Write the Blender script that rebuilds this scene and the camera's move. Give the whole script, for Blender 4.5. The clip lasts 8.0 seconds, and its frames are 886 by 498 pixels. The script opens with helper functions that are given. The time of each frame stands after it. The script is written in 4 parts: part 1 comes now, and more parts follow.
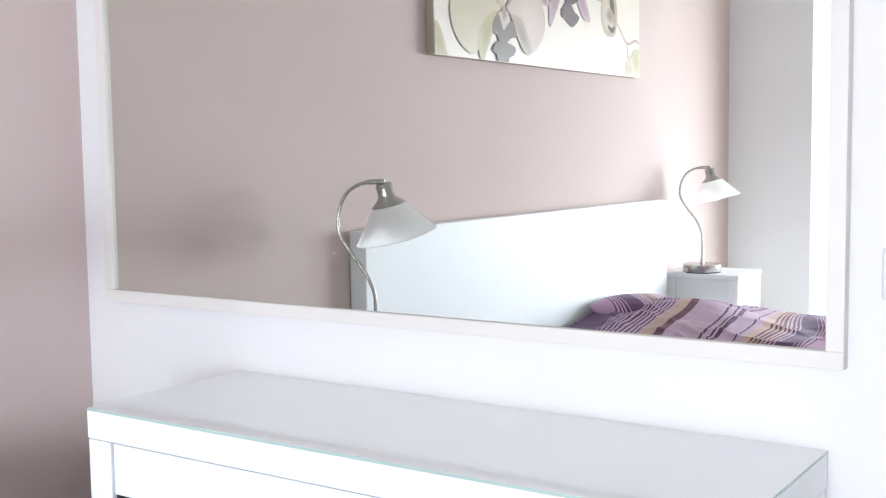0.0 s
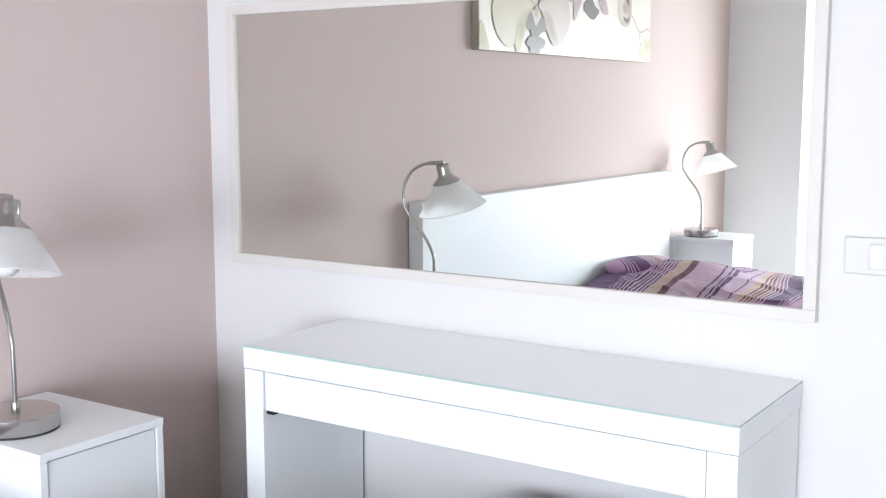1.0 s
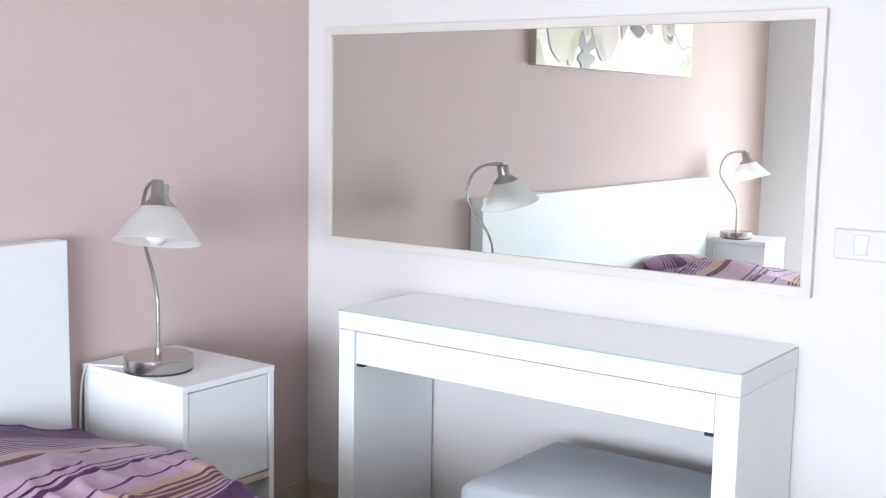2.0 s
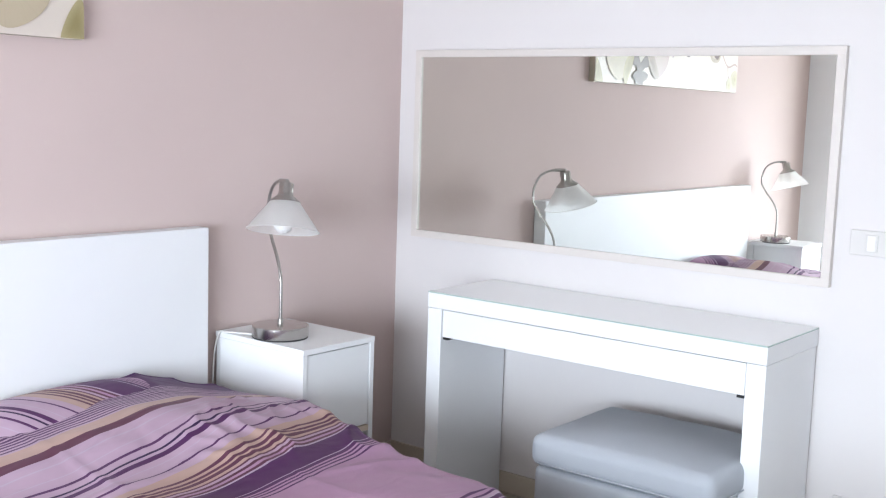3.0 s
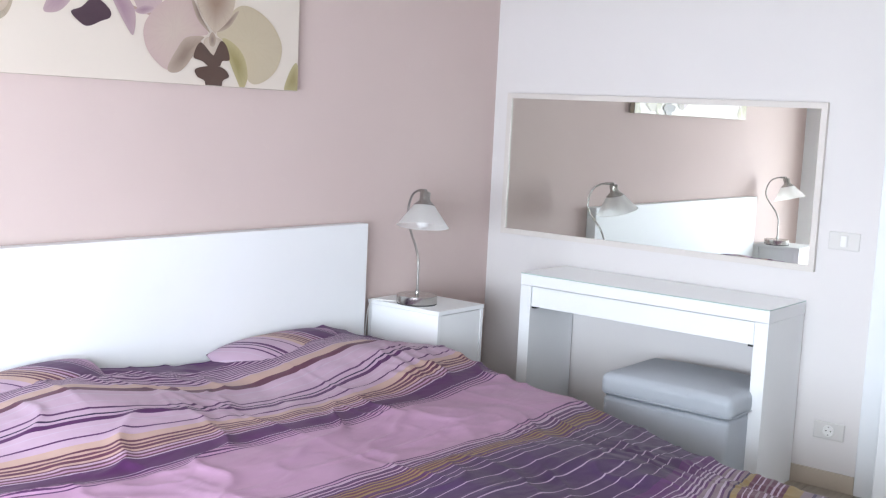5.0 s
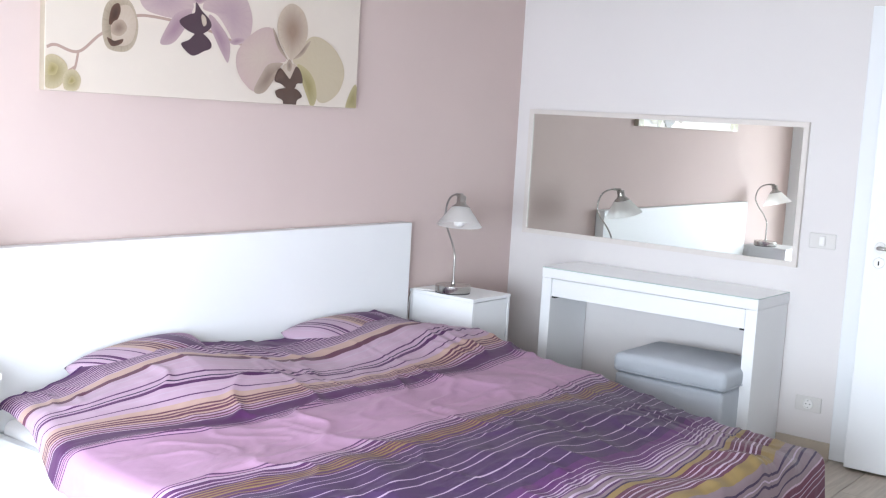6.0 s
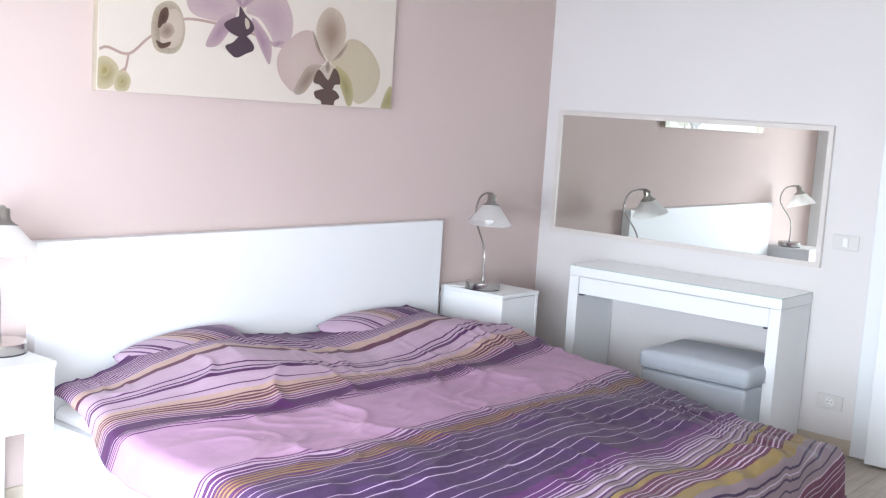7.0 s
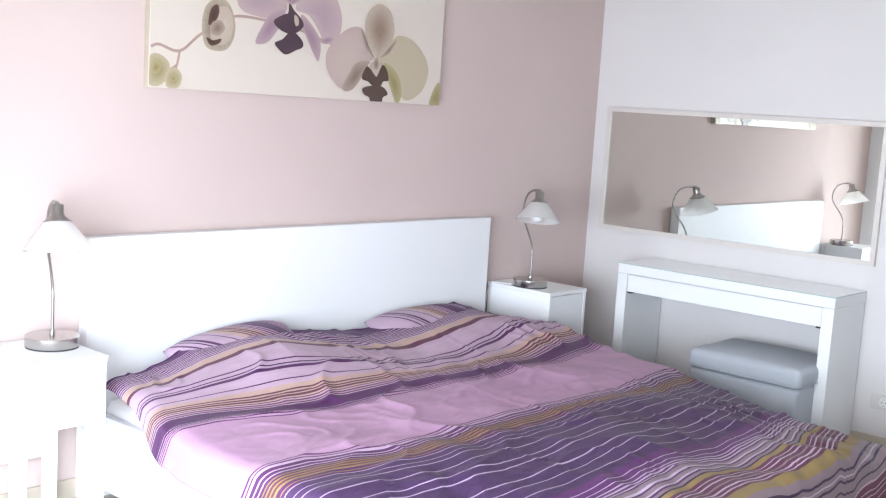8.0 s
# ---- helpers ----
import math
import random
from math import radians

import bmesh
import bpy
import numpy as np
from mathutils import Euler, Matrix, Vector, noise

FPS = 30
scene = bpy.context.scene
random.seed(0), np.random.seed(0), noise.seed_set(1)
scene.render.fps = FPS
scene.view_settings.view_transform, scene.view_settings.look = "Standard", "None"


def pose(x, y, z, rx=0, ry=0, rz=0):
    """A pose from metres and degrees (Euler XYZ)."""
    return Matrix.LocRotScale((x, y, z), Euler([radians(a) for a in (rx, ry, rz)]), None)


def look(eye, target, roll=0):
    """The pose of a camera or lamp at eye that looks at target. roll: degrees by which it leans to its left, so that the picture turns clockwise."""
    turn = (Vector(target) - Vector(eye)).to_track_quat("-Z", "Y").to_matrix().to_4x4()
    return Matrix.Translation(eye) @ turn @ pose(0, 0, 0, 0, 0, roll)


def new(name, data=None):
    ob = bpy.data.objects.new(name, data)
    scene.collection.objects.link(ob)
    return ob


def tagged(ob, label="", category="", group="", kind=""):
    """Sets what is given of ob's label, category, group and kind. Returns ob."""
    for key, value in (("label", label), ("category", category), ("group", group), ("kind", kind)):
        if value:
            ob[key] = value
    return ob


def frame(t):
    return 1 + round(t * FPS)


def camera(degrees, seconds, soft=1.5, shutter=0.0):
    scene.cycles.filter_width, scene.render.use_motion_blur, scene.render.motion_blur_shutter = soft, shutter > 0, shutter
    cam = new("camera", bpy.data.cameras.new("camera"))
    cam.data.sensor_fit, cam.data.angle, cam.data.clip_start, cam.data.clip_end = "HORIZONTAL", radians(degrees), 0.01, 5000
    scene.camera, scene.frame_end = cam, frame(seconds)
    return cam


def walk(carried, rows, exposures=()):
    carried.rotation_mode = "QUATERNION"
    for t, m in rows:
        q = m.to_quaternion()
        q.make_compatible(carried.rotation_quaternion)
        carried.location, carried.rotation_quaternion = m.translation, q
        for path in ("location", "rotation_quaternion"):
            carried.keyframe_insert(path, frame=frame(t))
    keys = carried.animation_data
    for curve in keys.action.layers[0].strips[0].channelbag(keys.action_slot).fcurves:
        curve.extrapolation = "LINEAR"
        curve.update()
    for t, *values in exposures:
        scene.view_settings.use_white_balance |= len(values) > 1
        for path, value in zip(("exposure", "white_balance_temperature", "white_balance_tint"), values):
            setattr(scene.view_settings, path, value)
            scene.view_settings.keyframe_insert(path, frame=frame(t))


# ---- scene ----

# ---------------------------------------------------------------- camera
FOV = 43.95
cam = camera(FOV, 8.0, soft=1.2)
# seconds, eye, target, roll
PATH = [
    (0.0, (-1.625, -2.096, 1.222), (0.023, -0.977, 1.049), -0.84),
    (0.5, (-1.951, -2.187, 1.320), (-0.300, -1.084, 1.071), -0.73),
    (1.0, (-2.231, -2.277, 1.339), (-0.581, -1.176, 1.078), -0.05),
    (2.5, (-2.953, -2.671, 1.364), (-1.378, -1.464, 1.113), 1.54),
    (3.0, (-3.230, -2.786, 1.382), (-1.673, -1.555, 1.133), 1.90),
    (3.5, (-3.532, -2.892, 1.401), (-1.980, -1.654, 1.162), 2.15),
    (4.0, (-3.833, -3.011, 1.421), (-2.278, -1.775, 1.186), 2.41),
    (4.5, (-4.150, -3.145, 1.448), (-2.599, -1.905, 1.206), 2.53),
    (6.0, (-5.253, -3.596, 1.531), (-3.686, -2.376, 1.293), 3.27),
    (6.5, (-5.394, -3.648, 1.537), (-3.831, -2.423, 1.299), 3.33),
    (7.0, (-5.396, -3.652, 1.548), (-3.855, -2.402, 1.302), 3.73),
    (7.5, (-5.399, -3.631, 1.527), (-3.880, -2.354, 1.282), 3.65),
    (8.0, (-5.395, -3.633, 1.543), (-3.906, -2.321, 1.287), 3.64),
]
EXPOSURE = [(0.0, 0.58), (2.5, 0.53), (4.5, 0.39), (8.0, 0.31)]
walk(cam, [(t, look(e, g, r)) for t, e, g, r in PATH], EXPOSURE)

# ---------------------------------------------------------------- light
SKY_POWER, WINDOW_POWER, GROUND_POWER = 0.12, 262.0, 7.0
WINDOW_TINT, GROUND_TINT = (0.775, 0.88, 1.0), (1.0, 0.68, 0.50)
WIN_Y0, WIN_Y1, WIN_Z0, WIN_Z1, WEST_X = -3.75, -1.15, 0.12, 2.42, -5.85

world = bpy.data.worlds.new("sky")
scene.world = world
world.use_nodes = True
wn = world.node_tree.nodes
sky = wn.new("ShaderNodeTexSky")
sky.sky_type = "NISHITA"
sky.sun_disc = False
sky.sun_elevation, sky.sun_rotation = radians(38), radians(150)
world.node_tree.links.new(sky.outputs[0], wn["Background"].inputs[0])
wn["Background"].inputs[1].default_value = SKY_POWER

sun_data = bpy.data.lights.new("sun", "SUN")
sun_data.energy, sun_data.angle, sun_data.color = 2.0, radians(0.5), (1.0, 0.95, 0.88)
sun = new("sun", sun_data)
sun.matrix_world = look((4, -9, 9), (0, 0, 0))

sky_data = bpy.data.lights.new("window_daylight", "AREA")
sky_data.shape, sky_data.size, sky_data.size_y = "RECTANGLE", WIN_Y1 - WIN_Y0 - 0.1, 1.6
sky_data.energy, sky_data.color = WINDOW_POWER, WINDOW_TINT
daylight = new("window_daylight", sky_data)
daylight.matrix_world = look((WEST_X + 0.25, (WIN_Y0 + WIN_Y1) / 2, 1.02), (WEST_X + 1.05, (WIN_Y0 + WIN_Y1) / 2 + 0.3, 0.18))

# the sunlit ground outside sends warm light up through the same window
ground_data = bpy.data.lights.new("window_ground_light", "AREA")
ground_data.shape, ground_data.size, ground_data.size_y = "RECTANGLE", WIN_Y1 - WIN_Y0 - 0.1, 0.8
ground_data.energy, ground_data.color = GROUND_POWER, GROUND_TINT
ground_light = new("window_ground_light", ground_data)
ground_light.matrix_world = look((WEST_X + 0.03, (WIN_Y0 + WIN_Y1) / 2, WIN_Z1 - 0.5), (WEST_X + 1.03, (WIN_Y0 + WIN_Y1) / 2 + 0.1, WIN_Z1 + 0.3))


# ---------------------------------------------------------------- materials
def node_material(name):
    m = bpy.data.materials.new(name)
    m.use_nodes = True
    nt = m.node_tree
    return m, nt.nodes, nt.links, nt.nodes["Principled BSDF"]


def surface(name, colour, rough=0.5, metal=0.0, vary=0.06, scale=3.0, grain=60.0, bump=0.05, bump_depth=0.002, rough_vary=0.1, coat=0.0, stretch=(1, 1, 1), shine=0.5):
    """A plain surface with broad stains and a fine grain."""
    m, n, l, b = node_material(name)
    co = n.new("ShaderNodeTexCoord")
    mp = n.new("ShaderNodeMapping")
    mp.inputs["Scale"].default_value = stretch
    l.new(co.outputs["Object"], mp.inputs["Vector"])
    broad, fine = n.new("ShaderNodeTexNoise"), n.new("ShaderNodeTexNoise")
    broad.inputs["Scale"].default_value, broad.inputs["Detail"].default_value = scale, 4
    fine.inputs["Scale"].default_value, fine.inputs["Detail"].default_value = grain, 3
    l.new(mp.outputs[0], broad.inputs["Vector"])
    l.new(mp.outputs[0], fine.inputs["Vector"])
    ramp = n.new("ShaderNodeValToRGB")
    ramp.color_ramp.elements[0].position, ramp.color_ramp.elements[1].position = 0.3, 0.7
    ramp.color_ramp.elements[0].color = (*[c * (1 - vary) for c in colour], 1)
    ramp.color_ramp.elements[1].color = (*[min(c * (1 + vary), 1) for c in colour], 1)
    l.new(broad.outputs["Fac"], ramp.inputs["Fac"])
    l.new(ramp.outputs["Color"], b.inputs["Base Color"])
    mr = n.new("ShaderNodeMapRange")
    mr.inputs["To Min"].default_value, mr.inputs["To Max"].default_value = max(rough - rough_vary, 0.02), min(rough + rough_vary, 1)
    l.new(fine.outputs["Fac"], mr.inputs["Value"])
    l.new(mr.outputs[0], b.inputs["Roughness"])
    b.inputs["Metallic"].default_value = metal
    b.inputs["Coat Weight"].default_value = coat
    b.inputs["Specular IOR Level"].default_value = shine
    bp = n.new("ShaderNodeBump")
    bp.inputs["Strength"].default_value, bp.inputs["Distance"].default_value = bump, bump_depth
    l.new(fine.outputs["Fac"], bp.inputs["Height"])
    l.new(bp.outputs[0], b.inputs["Normal"])
    return m


mauve_paint = surface("mauve_wall_paint", (0.612, 0.500, 0.475), 0.92, vary=0.025, scale=1.2, grain=220, bump=0.12, bump_depth=0.0015, shine=0.12)
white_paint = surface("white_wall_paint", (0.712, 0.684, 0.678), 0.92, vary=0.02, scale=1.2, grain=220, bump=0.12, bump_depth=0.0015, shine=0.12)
# paler and bluer than white_paint: daylight on the wall projection put into its colour
lit_reveal_paint = surface("white_lit_reveal_paint", (0.86, 0.875, 0.89), 0.7, vary=0.015, scale=1.5, grain=200, bump=0.06, shine=0.2)
ceiling_paint = surface("ceiling_paint", (0.66, 0.64, 0.62), 0.85, vary=0.02, grain=200)
lacquer = surface("white_lacquer", (0.83, 0.84, 0.85), 0.5, vary=0.012, scale=2, grain=300, bump=0.02, bump_depth=0.0005, shine=0.16)
lacquer_matt = surface("white_foil", (0.78, 0.79, 0.80), 0.6, vary=0.012, scale=2, grain=300, bump=0.02, bump_depth=0.0005, shine=0.2)
frame_white = surface("mirror_frame_white", (0.67, 0.625, 0.59), 0.45, vary=0.02, scale=5, grain=200, bump=0.03)
door_white = surface("door_white", (0.78, 0.80, 0.82), 0.42, vary=0.015, scale=2, grain=150, bump=0.03)
nickel = surface("brushed_nickel", (0.40, 0.385, 0.37), 0.28, 1.0, vary=0.05, scale=8, grain=400, bump=0.04, bump_depth=0.0003, stretch=(1, 1, 18))
polished_nickel = surface("satin_nickel_disc", (0.56, 0.54, 0.52), 0.26, 1.0, vary=0.05, scale=8, grain=300, bump=0.03, bump_depth=0.0003, rough_vary=0.06, stretch=(1, 1, 18))
dark_rubber = surface("dark_felt", (0.03, 0.03, 0.032), 0.8)
black_clip = surface("black_plastic", (0.012, 0.012, 0.013), 0.5)
plastic = surface("white_plastic", (0.80, 0.79, 0.77), 0.35, vary=0.01, bump=0.0)
plate_grey = surface("silver_plastic", (0.655, 0.635, 0.615), 0.4, 0.0, vary=0.02, bump=0.0)
leather = surface("grey_leather", (0.445, 0.48, 0.525), 0.55, vary=0.05, scale=4, grain=260, bump=0.35, bump_depth=0.0012)
linen = surface("white_cotton", (0.82, 0.80, 0.80), 0.9, vary=0.03, scale=6, grain=500, bump=0.2, bump_depth=0.001)
skirting_tan = surface("tan_skirting", (0.50, 0.435, 0.36), 0.45, vary=0.08, scale=6, grain=90, bump=0.05)
canvas_mat = surface("printed_canvas", (0.66, 0.585, 0.515), 0.42, vary=0.03, scale=1.5, grain=700, bump=0.25, bump_depth=0.0006, shine=0.8)
canvas_side = surface("canvas_edge", (0.46, 0.40, 0.32), 0.8, vary=0.1, scale=8, grain=500, bump=0.2)
shelf_beech = surface("beige_shelf", (0.55, 0.46, 0.37), 0.5, vary=0.06)


def plank_material():
    m, n, l, b = node_material("greige_laminate")
    co, mp = n.new("ShaderNodeTexCoord"), n.new("ShaderNodeMapping")
    mp.inputs["Scale"].default_value = (1.2, 14, 1)
    info = n.new("ShaderNodeObjectInfo")
    add = n.new("ShaderNodeVectorMath")
    l.new(co.outputs["Object"], add.inputs[0])
    l.new(info.outputs["Random"], add.inputs[1])
    l.new(add.outputs[0], mp.inputs["Vector"])
    wood = n.new("ShaderNodeTexNoise")
    wood.inputs["Scale"].default_value, wood.inputs["Detail"].default_value = 4, 8
    l.new(mp.outputs[0], wood.inputs["Vector"])
    ramp = n.new("ShaderNodeValToRGB")
    ramp.color_ramp.elements[0].position, ramp.color_ramp.elements[1].position = 0.25, 0.75
    ramp.color_ramp.elements[0].color = (0.30, 0.25, 0.20, 1)
    ramp.color_ramp.elements[1].color = (0.46, 0.40, 0.33, 1)
    l.new(wood.outputs["Fac"], ramp.inputs["Fac"])
    hsv = n.new("ShaderNodeHueSaturation")
    mr = n.new("ShaderNodeMapRange")
    mr.inputs["To Min"].default_value, mr.inputs["To Max"].default_value = 0.9, 1.1
    l.new(info.outputs["Random"], mr.inputs["Value"])
    l.new(mr.outputs[0], hsv.inputs["Value"])
    l.new(ramp.outputs[0], hsv.inputs["Color"])
    l.new(hsv.outputs[0], b.inputs["Base Color"])
    b.inputs["Roughness"].default_value = 0.4
    bp = n.new("ShaderNodeBump")
    bp.inputs["Strength"].default_value, bp.inputs["Distance"].default_value = 0.1, 0.001
    l.new(wood.outputs["Fac"], bp.inputs["Height"])
    l.new(bp.outputs[0], b.inputs["Normal"])
    return m


laminate = plank_material()


def mirror_material():
    m, n, l, b = node_material("mirror_silver")
    b.inputs["Base Color"].default_value = (0.815, 0.84, 0.80, 1)
    b.inputs["Metallic"].default_value, b.inputs["Roughness"].default_value = 1.0, 0.0
    return m


def glass_material(name, tint, rough=0.0):
    m, n, l, b = node_material(name)
    b.inputs["Base Color"].default_value = (*tint, 1)
    b.inputs["Transmission Weight"].default_value, b.inputs["Roughness"].default_value, b.inputs["IOR"].default_value = 1.0, rough, 1.45
    return m


def frosted_material():
    m, n, l, b = node_material("frosted_opal_glass")
    b.inputs["Base Color"].default_value = (0.96, 0.96, 0.95, 1)
    b.inputs["Roughness"].default_value = 0.3
    b.inputs["Coat Weight"].default_value = 0.3
    tr = n.new("ShaderNodeBsdfTranslucent")
    tr.inputs["Color"].default_value = (0.99, 0.99, 0.98, 1)
    mix = n.new("ShaderNodeMixShader")
    mix.inputs[0].default_value = 0.68
    l.new(b.outputs[0], mix.inputs[1])
    l.new(tr.outputs[0], mix.inputs[2])
    # light that passes straight on through the etched glass, widely blurred
    haze, blend = n.new("ShaderNodeBsdfRefraction"), n.new("ShaderNodeMixShader")
    haze.inputs["Color"].default_value = (0.99, 0.99, 0.98, 1)
    haze.inputs["Roughness"].default_value, haze.inputs["IOR"].default_value = 0.7, 1.02
    blend.inputs[0].default_value = 0.2
    l.new(mix.outputs[0], blend.inputs[1])
    l.new(haze.outputs[0], blend.inputs[2])
    l.new(blend.outputs[0], n["Material Output"].inputs["Surface"])
    return m


mirror_silver = mirror_material()
clear_glass = glass_material("clear_glass", (1.0, 1.0, 1.0))
top_glass = surface("white_backed_glass", (0.89, 0.905, 0.915), 0.07, vary=0.006, bump=0.0, rough_vary=0.015, coat=0.3)
green_edge = surface("green_glass_edge", (0.40, 0.51, 0.47), 0.15, vary=0.05, bump=0.0)
opal = frosted_material()

# the woven stripes of the bed linen: letter = colour, number = width in millimetres
LINEN = {
    "P": (0.415, 0.248, 0.372), "L": (0.450, 0.322, 0.418), "D": (0.082, 0.023, 0.094), "I": (0.062, 0.030, 0.086),
    "M": (0.099, 0.028, 0.117), "W": (0.457, 0.362, 0.464), "C": (0.464, 0.318, 0.273), "G": (0.262, 0.182, 0.072),
    "B": (0.112, 0.034, 0.066), "R": (0.108, 0.013, 0.046), "K": (0.033, 0.013, 0.057), "S": (0.225, 0.165, 0.190),
    "N": (0.390, 0.300, 0.400),
}
STRIPES = (
    "D58 L4 D9 L4 D9 L4 D9 L5 D8 L5 D8 L6 D7 L6 D7 L7 D6 L7 D6 L8 C38 B26 L24 W4 L34 W4 L22 D8 L16 K7 L8 D13 L14 W4 L26 D5 L22 C24 B8 "
    "C7 B8 C7 B9 C8 B8 L7 B9 P8 B7 W4 D62 W3 D10 P6 D5 P7 D4 P9 D4 P368 D6 P9 D6 L9 W4 D15 L5 D13 W4 D10 G5 D7 G7 B8 G6 B10 G8 D16 G4 "
    "D12 N4 I28 N4 I22 N5 I54 N4 I62 N4 I32 N4 I74 N5 I40 N4 I46 N4 I36 M32 W4 M22 W4 M16 W6 M9 W7 D8 W8 M9 S13 W8 D7 S17 W7 D9 S13 K6 "
    "G22 B14 W5 B12 W6 B16 S7 B14 W7 B12 W5 B14 G46 S30 K9 S16 W6 S12 K9 S30 K7 S26 L8 R24 W4 R16 W4 R20 W4 R40 W5 R80 "
)


def stripe_material(name, shift=0.0, scale=1.0):
    """Colour ramps with sharp stops, one after the other along the length of the cloth (UV v, in metres)."""
    m, n, l, b = node_material(name)
    uv, sep = n.new("ShaderNodeUVMap"), n.new("ShaderNodeSeparateXYZ")
    uv.uv_map = "cloth"
    l.new(uv.outputs[0], sep.inputs[0])
    v = n.new("ShaderNodeMath")
    v.operation = "MULTIPLY_ADD"
    v.inputs[1].default_value, v.inputs[2].default_value = scale, shift
    l.new(sep.outputs["Y"], v.inputs[0])
    bands, at = [], 0.0
    for word in STRIPES.split():
        w = int(word[1:]) / 1000
        bands.append((at, at + w, LINEN[word[0]]))
        at += w
    colour = None
    for k in range(0, len(bands), 30):
        some = bands[k:k + 30]
        lo, hi = some[0][0], some[-1][1]
        mr, ramp = n.new("ShaderNodeMapRange"), n.new("ShaderNodeValToRGB")
        mr.inputs["From Min"].default_value, mr.inputs["From Max"].default_value = lo, hi
        l.new(v.outputs[0], mr.inputs["Value"])
        l.new(mr.outputs[0], ramp.inputs["Fac"])
        cr = ramp.color_ramp
        cr.interpolation = "CONSTANT"
        cr.elements.remove(cr.elements[1])
        cr.elements[0].position, cr.elements[0].color = 0.0, (*some[0][2], 1)
        for a, z, c in some[1:]:
            e = cr.elements.new((a - lo) / (hi - lo))
            e.color = (*c, 1)
        if colour is None:
            colour = ramp.outputs[0]
        else:
            gt, mix = n.new("ShaderNodeMath"), n.new("ShaderNodeMixRGB")
            gt.operation = "GREATER_THAN"
            gt.inputs[1].default_value = lo
            l.new(v.outputs[0], gt.inputs[0])
            l.new(gt.outputs[0], mix.inputs[0])
            l.new(colour, mix.inputs[1])
            l.new(ramp.outputs[0], mix.inputs[2])
            colour = mix.outputs[0]
    noise_tex = n.new("ShaderNodeTexNoise")
    noise_tex.inputs["Scale"].default_value, noise_tex.inputs["Detail"].default_value = 4, 3
    hsv, mr = n.new("ShaderNodeHueSaturation"), n.new("ShaderNodeMapRange")
    mr.inputs["To Min"].default_value, mr.inputs["To Max"].default_value = 0.93, 1.07
    l.new(noise_tex.outputs["Fac"], mr.inputs["Value"])
    l.new(mr.outputs[0], hsv.inputs["Value"])
    l.new(colour, hsv.inputs["Color"])
    l.new(hsv.outputs[0], b.inputs["Base Color"])
    b.inputs["Roughness"].default_value = 0.52
    b.inputs["Specular IOR Level"].default_value = 0.26
    b.inputs["Sheen Weight"].default_value, b.inputs["Sheen Roughness"].default_value = 0.03, 0.4
    weave, bp = n.new("ShaderNodeTexNoise"), n.new("ShaderNodeBump")
    weave.inputs["Scale"].default_value = 900
    co = n.new("ShaderNodeTexCoord")
    l.new(co.outputs["Object"], weave.inputs["Vector"])
    l.new(co.outputs["Object"], noise_tex.inputs["Vector"])
    bp.inputs["Strength"].default_value, bp.inputs["Distance"].default_value = 0.15, 0.0006
    l.new(weave.outputs["Fac"], bp.inputs["Height"])
    # small crinkles of washed cotton
    crinkle, cb, cm = n.new("ShaderNodeTexNoise"), n.new("ShaderNodeBump"), n.new("ShaderNodeMapping")
    cm.inputs["Scale"].default_value, cm.inputs["Rotation"].default_value = (1.0, 1.9, 1.0), (0, 0, 0.5)
    l.new(co.outputs["Object"], cm.inputs["Vector"])
    l.new(cm.outputs[0], crinkle.inputs["Vector"])
    crinkle.inputs["Scale"].default_value, crinkle.inputs["Detail"].default_value, crinkle.inputs["Distortion"].default_value = 6.0, 2.0, 0.5
    cb.inputs["Strength"].default_value, cb.inputs["Distance"].default_value = 0.5, 0.016
    l.new(crinkle.outputs["Fac"], cb.inputs["Height"])
    l.new(cb.outputs[0], bp.inputs["Normal"])
    l.new(bp.outputs[0], b.inputs["Normal"])
    return m


satin = stripe_material("striped_satin_cotton")
hem_cotton = surface("purple_hem_cotton", (0.068, 0.016, 0.098), 0.6, vary=0.1, scale=20, grain=600, bump=0.15)
satin_pillow = stripe_material("striped_pillow_cotton", shift=0.02, scale=1.7)


